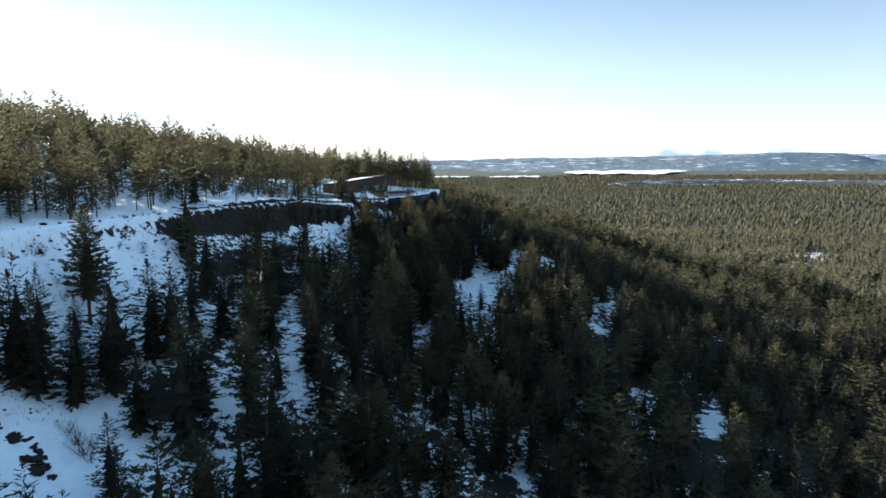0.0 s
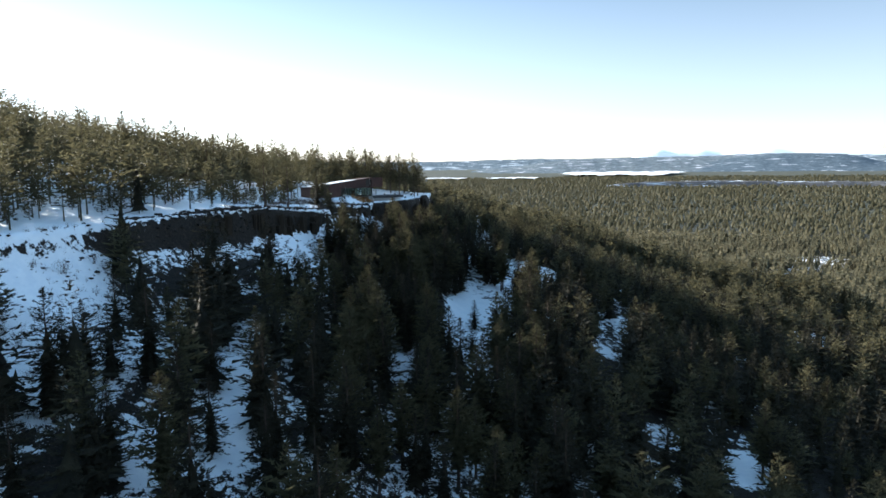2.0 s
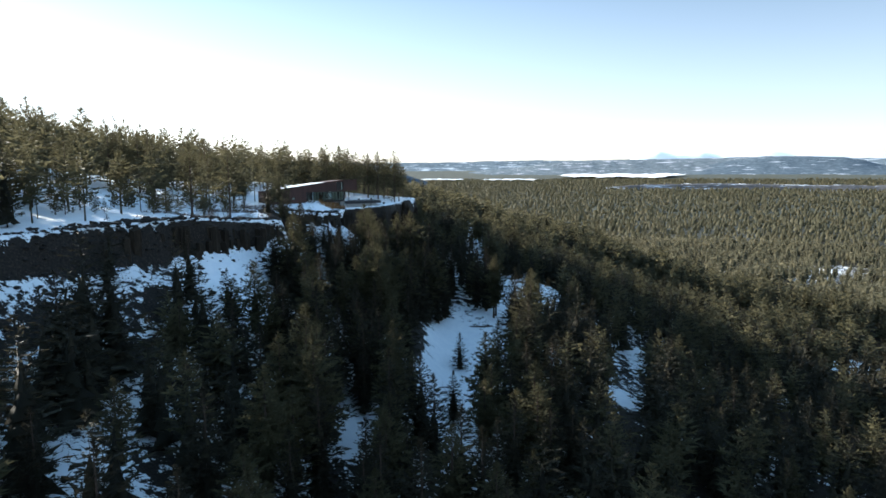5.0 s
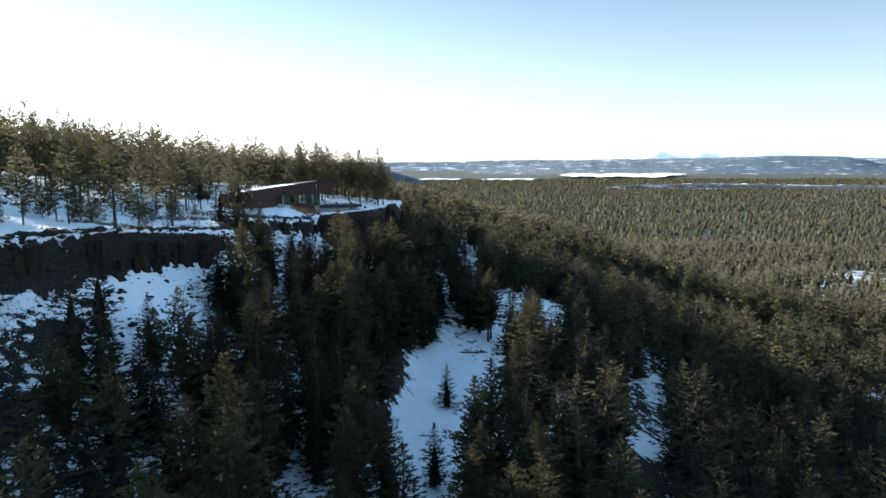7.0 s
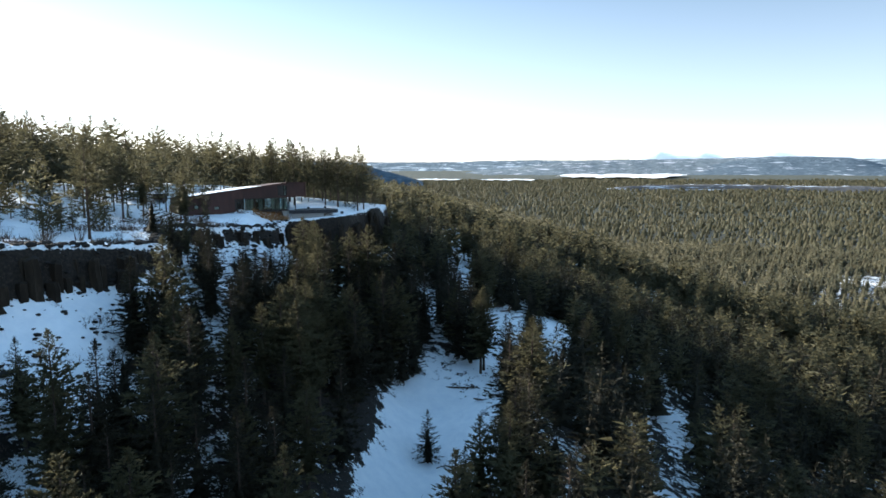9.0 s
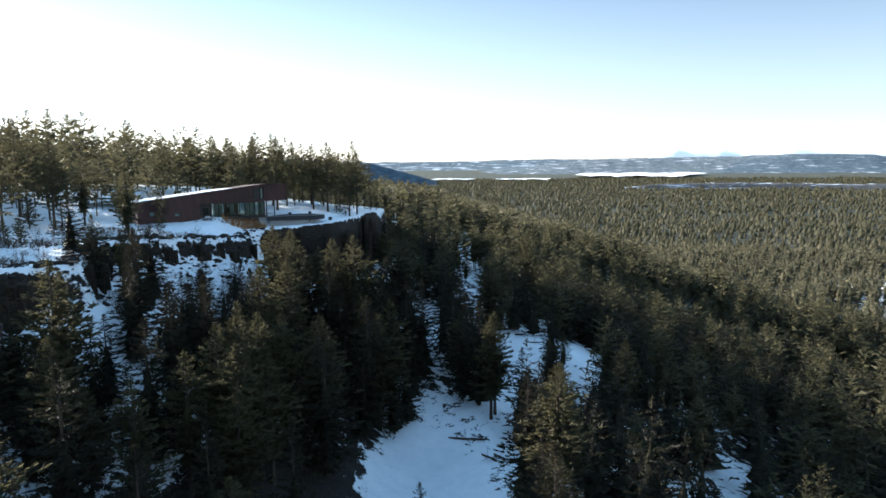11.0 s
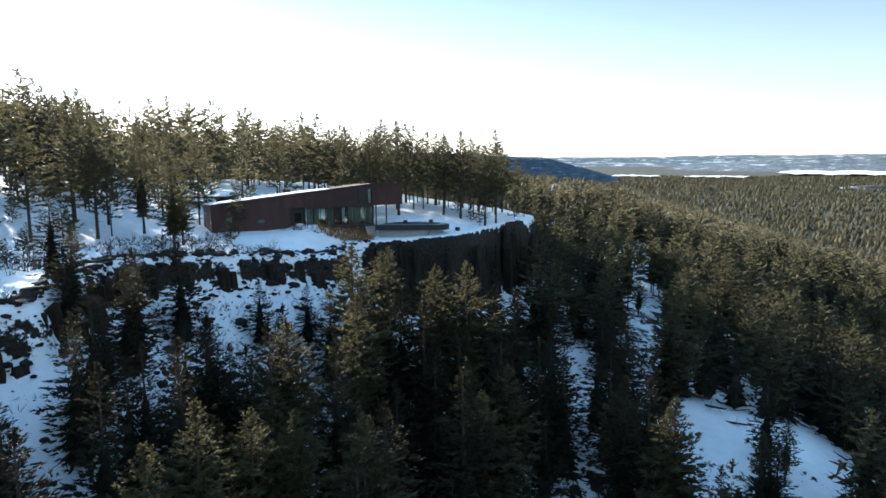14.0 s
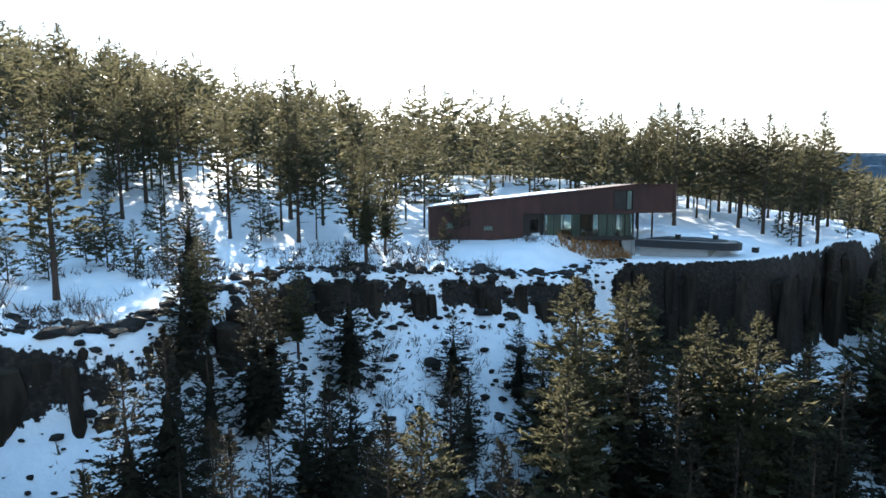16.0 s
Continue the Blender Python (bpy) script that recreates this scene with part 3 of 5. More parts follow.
for x, y, h in ((-17.2, 243.6, 15), (-15.3, 239.5, 16), (-12.5, 242.8, 15), (-14, 252.4, 17), (-14.2, 262.2, 16)):
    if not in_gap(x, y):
        plant("fine_fir", x, y, h, 1.15)
for kind, x, y, h in (("fir", -60, 106, 16), ("fir", -49.5, 104.9, 16), ("pine", -33.8, 112, 19), ("fir", -41.4, 81, 15), ("pine", -33.5, 86.8, 17), ("fir", -71, 116, 15), ("fir", 30.7, 260.6, 15),
                      ("pine", 36.2, 253.8, 17), ("fir", 38.3, 275.8, 12), ("fir", 22, 284, 15), ("pine", 3.3, 263.4, 18), ("pine", -24, 219.6, 20), ("pine", -0.9, 242, 17), ("pine", -3.6, 235.2, 18), ("pine", 26.4, 264.5, 19),
                      ("fir", -22.5, 213.5, 14), ("fir", -26, 211, 13)):
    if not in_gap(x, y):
        plant("fine_fir" if kind == "fir" else "full_pine", x, y, h, 1.2)
# trees added to fit the camera's view, where ground showed between crowns: x, y, height
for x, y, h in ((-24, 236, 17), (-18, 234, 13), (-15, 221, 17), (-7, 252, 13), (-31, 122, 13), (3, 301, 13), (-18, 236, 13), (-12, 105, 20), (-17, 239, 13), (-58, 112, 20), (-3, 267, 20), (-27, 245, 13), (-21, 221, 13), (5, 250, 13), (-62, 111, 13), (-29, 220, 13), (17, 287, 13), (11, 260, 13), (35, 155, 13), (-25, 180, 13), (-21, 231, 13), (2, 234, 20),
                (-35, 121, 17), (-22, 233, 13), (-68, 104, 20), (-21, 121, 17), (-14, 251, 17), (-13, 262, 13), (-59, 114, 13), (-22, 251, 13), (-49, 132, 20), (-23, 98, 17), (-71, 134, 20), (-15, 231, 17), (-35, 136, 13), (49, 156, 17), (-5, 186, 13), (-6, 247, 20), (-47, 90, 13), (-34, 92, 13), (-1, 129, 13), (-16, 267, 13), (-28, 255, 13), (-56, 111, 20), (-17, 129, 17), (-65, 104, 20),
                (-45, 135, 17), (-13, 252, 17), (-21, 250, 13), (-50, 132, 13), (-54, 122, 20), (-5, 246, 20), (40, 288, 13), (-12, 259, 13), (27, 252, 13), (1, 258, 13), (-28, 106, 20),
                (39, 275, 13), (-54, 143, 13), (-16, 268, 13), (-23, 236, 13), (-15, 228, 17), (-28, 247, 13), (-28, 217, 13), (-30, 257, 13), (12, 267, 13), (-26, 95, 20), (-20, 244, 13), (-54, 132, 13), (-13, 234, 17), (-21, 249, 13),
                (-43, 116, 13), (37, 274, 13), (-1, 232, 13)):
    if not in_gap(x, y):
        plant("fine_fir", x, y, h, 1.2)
for x, y, h in PLATEAU_PINES:
    plant("fine_pine" if y < 300 else "pine", x, y, h * 1.1, 1.2)
for x, y, h in YOUNG:
    plant("young", x, y, h)
plant("pine", -40.0, 285.4, 9.0)
thicket = np.random.default_rng(33)
tried = thicket.uniform((-112, 110), (-40, 275), (700, 2))
edge = land(tried[:, 0], tried[:, 1])[1]
tried = tried[(edge < -9) & (edge > -42)]
for x, y in tried[:110]:
    plant("young", x, y, thicket.uniform(3.0, 7.5), 1.15)


# open snow on the slope, and thin places in the valley's wood: x, y, half widths
OPENINGS = [(14, 228, 9, 32), (11, 206, 6, 14), (35, 294, 6.5, 8), (47, 296, 4.5, 8), (24, 400, 4, 26), (14, 299, 5.5, 14), (-2, 317, 5, 7), (-29, 267, 9, 14), (-35, 235, 9, 13), (-72, 158, 9, 10), (-82, 132, 13, 20), (-60, 97, 12, 14), (-36, 211, 8, 10), (-70, 147, 7, 8),
            (-58, 128, 7, 7), (-38, 121, 4, 7), (-31, 130, 3.5, 11), (-36, 98, 5, 6), (-35, 145, 4, 7), (-50, 141, 5, 6), (-7, 181, 4, 8), (-12, 194, 4, 6), (54, 226, 3, 5), (57, 135, 4, 6),
            (51, 164, 4, 6), (12, 102, 6, 8), (85, 125, 8, 8), (57, 232, 2.5, 4), (27, 272, 4, 8), (45, 281, 3, 5), (75, 176, 5, 7), (58, 185, 4, 5), (25, 368, 4, 11), (-3, 324, 5, 4), (71, 270, 5, 5), (19, 122, 5, 6)]
GLADES = [(291, 654, 34, 22), (237, 530, 26, 14), (286, 555, 34, 16), (335, 605, 40, 18), (372, 640, 44, 18), (180, 330, 20, 20), (240, 480, 25, 16)]


def clear(x, y):
    """How thinly the trees stand: 0 none, 1 a full wood."""
    s = land(x, y)[1]
    d = np.ones(np.shape(x))
    d = np.where((s > -9) & (s < 4), 0.08, d)
    d = np.where((s <= -9) & (s > -34), 0.24, d)
    d = np.where((s <= -6) & (s > -34) & (y < 215), 0.85, d)
    d = np.where(s <= -34, np.where(y < 215, 0.88, 0.52), d)
    d = np.where((s <= -5) & (y > 320) & (x > -60), 0.6, d)
    d = np.where((s >= 4) & (s < 17) & (y > 118) & (y < 212), 0.3, d)
    d = np.where((x > -48) & (x < -4) & (y > 222) & (y < 302) & (s > -10) & (s < 15), 0.0, d)
    for cx, cy, rx, ry in OPENINGS:
        d = np.where(((x - cx) / rx) ** 2 + ((y - cy) / ry) ** 2 < 1, 0.02, d)
    d = d * (1 - 0.95 * np.clip(1.8 * bell(x, y, -28, 306, 22, 14), 0, 1))           # house and terrace
    for cx, cy, rx, ry in GLADES:
        d = d * (1 - 0.74 * np.clip(1.5 * bell(x, y, cx, cy, rx, ry), 0, 1))
    return d


build_ground()


def scatter(x0, x1, y0, y1, gap, seed, keep=None, jitter=0.6):
    rng = np.random.default_rng(seed)
    gx, gy = np.meshgrid(np.arange(x0, x1, gap), np.arange(y0, y1, gap))
    p = np.stack([gx, gy], -1).reshape(-1, 2) + rng.uniform(-jitter, jitter, (gx.size, 2)) * gap
    d = clear(p[:, 0], p[:, 1]) * (0.88 + 1.3 * fractal(p[:, 0], p[:, 1], 40, 21, 3))
    ok = rng.uniform(0, 1, len(p)) < d
    if keep is not None:
        ok &= keep(p[:, 0], p[:, 1])
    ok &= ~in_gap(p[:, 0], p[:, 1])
    return p[ok]


def seen_side(x, y):
    """Within the wedge of country that the flight looks over."""
    return (y > 40) & (x > -0.95 * (y + 60)) & (x < 0.78 * y + 40)


def wood(name, label, points, kind, forms, rng, h0, h1, mat):
    """A far wood as one sheet of crowns: forms are (verts, faces) of unit height."""
    z = land(points[:, 0], points[:, 1])[0]
    lift = 1 + 0.45 * fractal(points[:, 0], points[:, 1], 55, 61, 2)
    grown = 1 + 0.1 * np.clip((-15 - land(points[:, 0], points[:, 1])[1]) / 40, 0, 1)        # taller on the plateau, to fit the skyline in the camera's view
    V, F, o = [], [], 0
    for k in range(len(points)):
        v, f = forms[rng.integers(len(forms))]
        h = rng.uniform(h0, h1) * lift[k] * (grown[k] if rng.uniform() > 0.06 else grown[k] * 1.16)
        a = rng.uniform(0, 6.28)
        c, s = math.cos(a), math.sin(a)
        w = h * rng.uniform(1.15, 1.7)
        V.append(np.stack([(v[:, 0] * c - v[:, 1] * s) * w + points[k, 0], (v[:, 0] * s + v[:, 1] * c) * w + points[k, 1], v[:, 2] * h + z[k] - 0.3], -1))
        F.append(f + o)
        o += len(v)
    ob = new(name, mesh_from(name, np.concatenate(V), np.concatenate(F), mat))
    return tagged(ob, label, "forest", kind="stuff")


def unit_forms(kind, count, branches, tufts, blades, size, seed, tiers=4, sides=6, girth=1.0):
    """Crowns of unit height with a trunk, for woods."""
    out = []
    for i in range(count):
        rng = np.random.default_rng(seed + i)
        v, f = np.zeros((0, 3)), np.zeros((0, 3), int)
        if tiers:
            v, f = core_arrays(rng, 18.0, kind, tiers, sides)
            v = v * np.array([girth, girth, 1.0])
        if branches:
            bv, bf = crown_arrays(rng, 18.0, kind, branches, tufts, blades, size)
            v, f = np.concatenate([v, bv]), np.concatenate([f, bf + len(v)])
        n = len(v)
        t = np.array([(0.17, 0, 0), (-0.08, 0.14, 0), (-0.08, -0.14, 0), (0, 0, 16)])
        v = np.concatenate([v, t]) / 18.0
        f = np.concatenate([f, np.array([(n, n + 1, n + 3), (n + 1, n + 2, n + 3), (n + 2, n, n + 3)])])
        out.append((v, f))
    return out


rngw = np.random.default_rng(77)
near_zone = lambda x, y: seen_side(x, y) & (np.hypot(x - 8, y - 170) < 330)
slope = scatter(-110, 330, 60, 500, 5.4, 3, lambda x, y: near_zone(x, y) & (land(x, y)[1] > 0))
plateau = scatter(-330, 120, 60, 500, 5.5, 6, lambda x, y: near_zone(x, y) & (land(x, y)[1] <= 0))
pts = np.concatenate([slope, plateau])
alone = np.array(TREES)
pts = pts[np.min(np.hypot(pts[:, None, 0] - alone[None, :, 0], pts[:, None, 1] - alone[None, :, 1]), 1) > 3.0]
# the nearest stand as trees of their own
dist = np.minimum.reduce([np.hypot(pts[:, 0] - p, pts[:, 1] - q) for p, q in ((2, 130), (4, 180), (8, 230), (-18, 250), (-20, 215), (10, 275))])
order = np.argsort(dist)
for k in order[:150]:
    downhill = land(pts[k, 0], pts[k, 1])[1] > 0
    fine, slim = ("fine_", "full_" if downhill else "fine_") if dist[k] < 45 else ("", "")
    plant(fine + "fir" if pick.random() < (0.62 if downhill else 0.0) else slim + "pine", pts[k, 0], pts[k, 1], pick.uniform(13.5, 20.5), 1.25)
rest, far_off = pts[order[150:]], dist[order[150:]]
# share of dark firs carries the slope's shade; the sunlit spur gets pines
mask = rngw.uniform(0, 1, len(rest)) < np.where(land(rest[:, 0], rest[:, 1])[1] > 0, 0.26 + 0.55 * np.clip((rest[:, 1] - 315) / 40, 0, 1), 0.985)
mid = far_off < 105
up_top = land(rest[:, 0], rest[:, 1])[1] <= 0
wood("pine_wood", "olive-green pine wood on the snowy plateau", rest[mask & mid & up_top], "pine", unit_forms("pine", 8, 60, 5, 2, 0.88, 100, 0), rngw, 12, 19, PINE)
wood("pine_wood", "dense olive-green pine wood on the snowy slope", rest[mask & mid & ~up_top], "pine", unit_forms("pine", 8, 52, 4, 2, 1.05, 140, 6, 7, 0.42), rngw, 11.5, 19, PINE)
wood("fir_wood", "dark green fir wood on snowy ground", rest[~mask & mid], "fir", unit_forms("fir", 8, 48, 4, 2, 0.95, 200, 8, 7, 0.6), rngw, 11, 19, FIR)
wood("pine_wood", "olive-green pine wood further back on the plateau", rest[mask & ~mid & up_top], "pine", unit_forms("pine", 8, 46, 4, 1, 1.4, 120, 0), rngw, 12, 19, PINE)
wood("pine_wood", "olive-green pine wood further down the slope", rest[mask & ~mid & ~up_top], "pine", unit_forms("pine", 8, 34, 4, 1, 1.6, 160, 4, 7, 0.5), rngw, 11.5, 19, PINE)
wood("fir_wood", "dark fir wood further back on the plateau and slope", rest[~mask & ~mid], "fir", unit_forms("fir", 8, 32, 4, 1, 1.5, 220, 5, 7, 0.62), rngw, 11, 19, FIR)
far_zone = lambda x, y: seen_side(x, y) & (np.hypot(x - 8, y - 170) >= 330) & (np.hypot(x, y) < 900)
farp = scatter(-500, 800, 60, 900, 5.2, 4, far_zone, 0.85)
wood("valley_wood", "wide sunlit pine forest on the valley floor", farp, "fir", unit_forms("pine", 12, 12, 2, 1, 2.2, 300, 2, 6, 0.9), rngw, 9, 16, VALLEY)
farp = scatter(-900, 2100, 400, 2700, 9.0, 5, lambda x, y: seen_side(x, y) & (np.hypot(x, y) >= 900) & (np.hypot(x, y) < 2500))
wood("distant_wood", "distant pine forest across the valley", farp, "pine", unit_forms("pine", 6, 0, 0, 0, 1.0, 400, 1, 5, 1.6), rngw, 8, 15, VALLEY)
# the same wood goes on behind the flight's start and to its sides
round_about = scatter(-120, 240, -70, 260, 6.8, 8, lambda x, y: ~seen_side(x, y) & (land(x, y)[1] > 3))
wood("pine_wood", "olive-green pine wood on the lower slope", round_about, "pine", unit_forms("pine", 8, 24, 1, 1, 2.6, 500, 2, 6, 0.8), rngw, 11, 18, PINE)


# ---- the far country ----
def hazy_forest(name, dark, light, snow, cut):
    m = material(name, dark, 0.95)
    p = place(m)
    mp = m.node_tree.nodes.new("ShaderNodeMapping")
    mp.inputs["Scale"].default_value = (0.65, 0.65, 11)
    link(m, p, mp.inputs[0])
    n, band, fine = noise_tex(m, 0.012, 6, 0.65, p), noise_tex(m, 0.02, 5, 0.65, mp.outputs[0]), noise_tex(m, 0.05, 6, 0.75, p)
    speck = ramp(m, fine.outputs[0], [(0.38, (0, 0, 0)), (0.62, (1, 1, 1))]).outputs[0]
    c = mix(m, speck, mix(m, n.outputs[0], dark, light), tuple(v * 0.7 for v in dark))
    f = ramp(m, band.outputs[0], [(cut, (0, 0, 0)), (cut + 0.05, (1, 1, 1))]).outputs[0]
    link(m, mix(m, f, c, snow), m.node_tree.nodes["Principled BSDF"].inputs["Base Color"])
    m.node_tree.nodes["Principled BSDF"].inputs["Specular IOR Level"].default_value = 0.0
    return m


# distance haze is painted into these blue-greys, and shade into the hill's
MESA = hazy_forest("hazy_mesa_forest", (0.12, 0.15, 0.175), (0.18, 0.21, 0.23), (0.46, 0.48, 0.54), 0.58)
PLAIN = hazy_forest("hazy_plain_forest", (0.12, 0.155, 0.185), (0.18, 0.22, 0.25), (0.45, 0.51, 0.57), 0.57)
# pale colour and faint glow stand in for the haze before the peaks
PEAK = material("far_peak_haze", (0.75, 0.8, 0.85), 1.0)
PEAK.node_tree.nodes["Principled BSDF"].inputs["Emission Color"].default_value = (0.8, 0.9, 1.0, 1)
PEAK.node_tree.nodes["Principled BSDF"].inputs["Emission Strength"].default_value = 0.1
SHADY = hazy_forest("hazy_shaded_forest", (0.085, 0.115, 0.145), (0.125, 0.16, 0.19), (0.38, 0.42, 0.48), 0.61)


def ridge(name, label, mat, crest, dist, depth, foot, seed, rough=4.0, shift=0.0):
    """A long hill with a scarp towards the viewer. crest: bearing in degrees and height of the top."""
    a = np.arange(crest[0][0], crest[-1][0] + 0.01, 0.25)
    top = np.interp(a, [c[0] for c in crest], [c[1] for c in crest])
    rows = []
    for k, (f, d) in enumerate(((0, -depth), (0.25, -depth * 0.72), (0.55, -depth * 0.5), (0.82, -depth * 0.36), (1.0, -depth * 0.2), (1.0, 0), (0.9, depth), (0.0, depth * 1.6))):
        r = dist + d + fractal(a * 12, a * 0 + k, 9, seed, 4) * depth * 0.02
        z = foot + (top - foot) * f + (fractal(a * 14 + k * 3.1, a * 0 + k * 0.35, 9, seed + 5, 4) * rough if 0 < k < 7 else 0)
        rows.append(np.stack([r * np.sin(np.radians(a)) + shift, r * np.cos(np.radians(a)), z], -1))
    V = np.stack(rows)
    n, c = V.shape[:2]
    i = np.arange(n * c).reshape(n, c)
    me = mesh_from(name, V.reshape(-1, 3), np.stack([i[:-1, :-1], i[:-1, 1:], i[1:, 1:], i[1:, :-1]], -1).reshape(-1, 4), mat)
    me.shade_smooth()
    return tagged(new(name, me), label, "hill", kind="structure")


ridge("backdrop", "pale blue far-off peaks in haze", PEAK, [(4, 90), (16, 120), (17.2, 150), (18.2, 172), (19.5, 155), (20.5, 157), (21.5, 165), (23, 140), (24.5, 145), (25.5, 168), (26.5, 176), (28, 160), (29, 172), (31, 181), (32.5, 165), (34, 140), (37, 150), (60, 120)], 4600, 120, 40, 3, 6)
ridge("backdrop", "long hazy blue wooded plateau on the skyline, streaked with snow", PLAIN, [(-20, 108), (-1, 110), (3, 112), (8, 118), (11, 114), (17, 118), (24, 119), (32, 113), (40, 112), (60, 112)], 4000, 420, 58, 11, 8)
ridge("backdrop", "haze-blue wooded mesa with snowy ledges", MESA, [(3, 60), (7, 78), (9, 96), (11, 106), (14, 111), (17, 114), (20, 116), (24, 120), (27, 124), (29, 123), (31, 115), (32.2, 103), (33.2, 86), (35, 70), (36, 55)], 3350, 380, 50, 21, 6)
ridge("backdrop", "dark haze-blue wooded end of the mesa", SHADY, [(20, 58), (21.5, 92), (23, 104), (25, 115), (27, 120), (29, 120), (31, 113), (32.2, 101), (33.2, 84), (35, 68), (36, 55)], 3280, 330, 50, 23, 6)
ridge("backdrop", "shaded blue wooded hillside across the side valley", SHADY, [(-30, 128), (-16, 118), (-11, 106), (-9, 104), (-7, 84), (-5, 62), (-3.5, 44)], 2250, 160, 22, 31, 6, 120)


def field(name, label, a0, a1, d0, d1, lift, seed, mat):
    """An open snowfield with a ragged edge, raised over the far ground to show above the trees in the camera's view."""
    a = np.linspace(a0, a1, 60)
    t = np.linspace(0, 1, 60)
    w = np.clip(np.minimum(t, 1 - t) * 6, 0.05, 1)
    mid = (d0 + d1) / 2 + fractal(t * 20, t * 0, 5, seed, 3) * (d1 - d0) * 0.6
    rows = []
    for q in (-0.5, -0.2, 0.2, 0.5):
        r = mid + q * (d1 - d0) * w * (0.8 + fractal(t * 30, t * 0 + q * 9, 3, seed + 2, 3))
        x, y = r * np.sin(np.radians(a)), r * np.cos(np.radians(a))
        rows.append(np.stack([x, y, land(x, y)[0] + lift], -1))
    V = np.stack(rows)
    i = np.arange(240).reshape(4, 60)
    me = mesh_from(name, V.reshape(-1, 3), np.stack([i[:-1, :-1], i[:-1, 1:], i[1:, 1:], i[1:, :-1]], -1).reshape(-1, 4), mat)
    return tagged(new(name, me), label, "field", kind="structure")


field("ground", "wide open snowfield beyond the forest", 10.2, 20.2, 2560, 2900, 9, 5, SNOW)
field("ground", "snowy river terrace edge", 19.3, 28.0, 2026, 2035, 14, 9, SNOW)
field("ground", "narrow snowy clearing in the far forest", 4.2, 9.0, 2350, 2450, 9, 12, SNOW)
field("ground", "narrow snowy clearing in the far forest", -1.0, 2.6, 2400, 2470, 9, 14, SNOW)
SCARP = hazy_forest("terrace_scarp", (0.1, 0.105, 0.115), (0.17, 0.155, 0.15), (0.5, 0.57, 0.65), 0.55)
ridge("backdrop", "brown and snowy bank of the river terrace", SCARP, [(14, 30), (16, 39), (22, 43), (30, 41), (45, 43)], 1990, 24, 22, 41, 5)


# ---- basalt cliff ----
def rock_mesh(seed, stretch=1.0, cut=0.25):
    """A faceted, uneven boulder about 1 m across."""
    rng = np.random.default_rng(seed)
    bm = bmesh.new()
    bmesh.ops.create_icosphere(bm, subdivisions=1, radius=0.5)
    for v in bm.verts:
        v.co *= 1 + rng.uniform(-cut, cut)
        v.co.z *= stretch
    me = bpy.data.meshes.new("rock")
    bm.to_mesh(me)
    bm.free()
    me.materials.append(BOULDER)
    return me


def column_mesh(seed):
    """An upright basalt column of unit height and about 1 m across, broken at the top."""
    rng = np.random.default_rng(seed)
    k = 6
    ang = np.sort(np.arange(k) / k * 6.283 + rng.uniform(-0.3, 0.3, k))
    rad = rng.uniform(0.45, 0.72, k)
    v, f = [], []
    for z, s in ((0, 1.15), (0.35, 1.0), (0.72, 0.95), (0.93, 0.86)):
        ox, oy = rng.uniform(-0.06, 0.06, 2)
        v += [(math.cos(a) * r * s + ox, math.sin(a) * r * s + oy, z + (rng.uniform(-0.03, 0.05) if z > 0.9 else 0)) for a, r in zip(ang, rad)]
    v.append((0.05, 0.0, 1.0))
    for q in range(3):
        f += [(q * k + i, q * k + (i + 1) % k, (q + 1) * k + (i + 1) % k, (q + 1) * k + i) for i in range(k)]
    f += [(3 * k + i, 3 * k + (i + 1) % k, 4 * k) for i in range(k)]
    return mesh_from("basalt_column", np.array(v), f, BASALT)


def along_rim(y0, y1, step):
    """Points along the rim between two stations of the plan, with the outward normal."""
    out = []
    for a, b in zip(RIM[:-1], RIM[1:]):
        d = b[:2] - a[:2]
        n = np.linalg.norm(d)
        for t in np.arange(0, 1, step / n):
            p = a[:2] + d * t
            if y0 < p[1] < y1:
                out.append((p, np.array([d[1], -d[0]]) / n))
    return out


rk = np.random.default_rng(8)
COLUMNS = [column_mesh(900 + i) for i in range(6)]
cliff = thing("wall_basalt_cliff", "dark basalt cliff of upright broken columns below a snowy rim", "cliff", kind="structure")
march = np.arange(-6, 9, 0.25)


def face_columns(y0, y1, step, rows):
    """Columns and broken stumps against the face of the cliff."""
    for (p, nrm) in along_rim(y0, y1, step):
        if math.hypot(p[0] + 24, p[1] - 293.5) < 4 or math.hypot(p[0] + 0.5, p[1] - 337.5) < 2.5:
            continue        # snow drifts over the edge here
        q = p[None, :] + nrm[None, :] * march[:, None]
        z, s = land(q[:, 0], q[:, 1])
        if s.max() < 2.5 or s.min() > 0:
            continue
        for want, share, loss in rows:
            if rk.uniform() > share:
                continue
            i = int(np.argmax(s > want + rk.uniform(-0.35, 0.35)))
            up, low = z[int(np.argmax(s > -0.3))], z[min(int(np.argmax(s > 2.6)), len(z) - 1)] - 1.0
            top = up - 0.45 - rk.uniform(0, 1) ** 1.3 * loss * (up - low)
            if top - low < 1.3 or up - low < 3.6:
                continue
            w = rk.uniform(0.9, 2.5)
            child("basalt_column", COLUMNS[rk.integers(6)], cliff,
                  Matrix.Translation((q[i, 0], q[i, 1], low)) @ Matrix.Rotation(rk.uniform(-0.09, 0.09), 4, "X") @ Matrix.Rotation(rk.uniform(-0.09, 0.09), 4, "Y")
                  @ Matrix.Rotation(rk.uniform(0, 6.28), 4, "Z") @ Matrix.Diagonal((w, w * rk.uniform(0.7, 1.3), top - low, 1)))


face_columns(293, 352, 1.3, ((0.9, 0.4, 0.35), (1.9, 0.45, 0.9)))
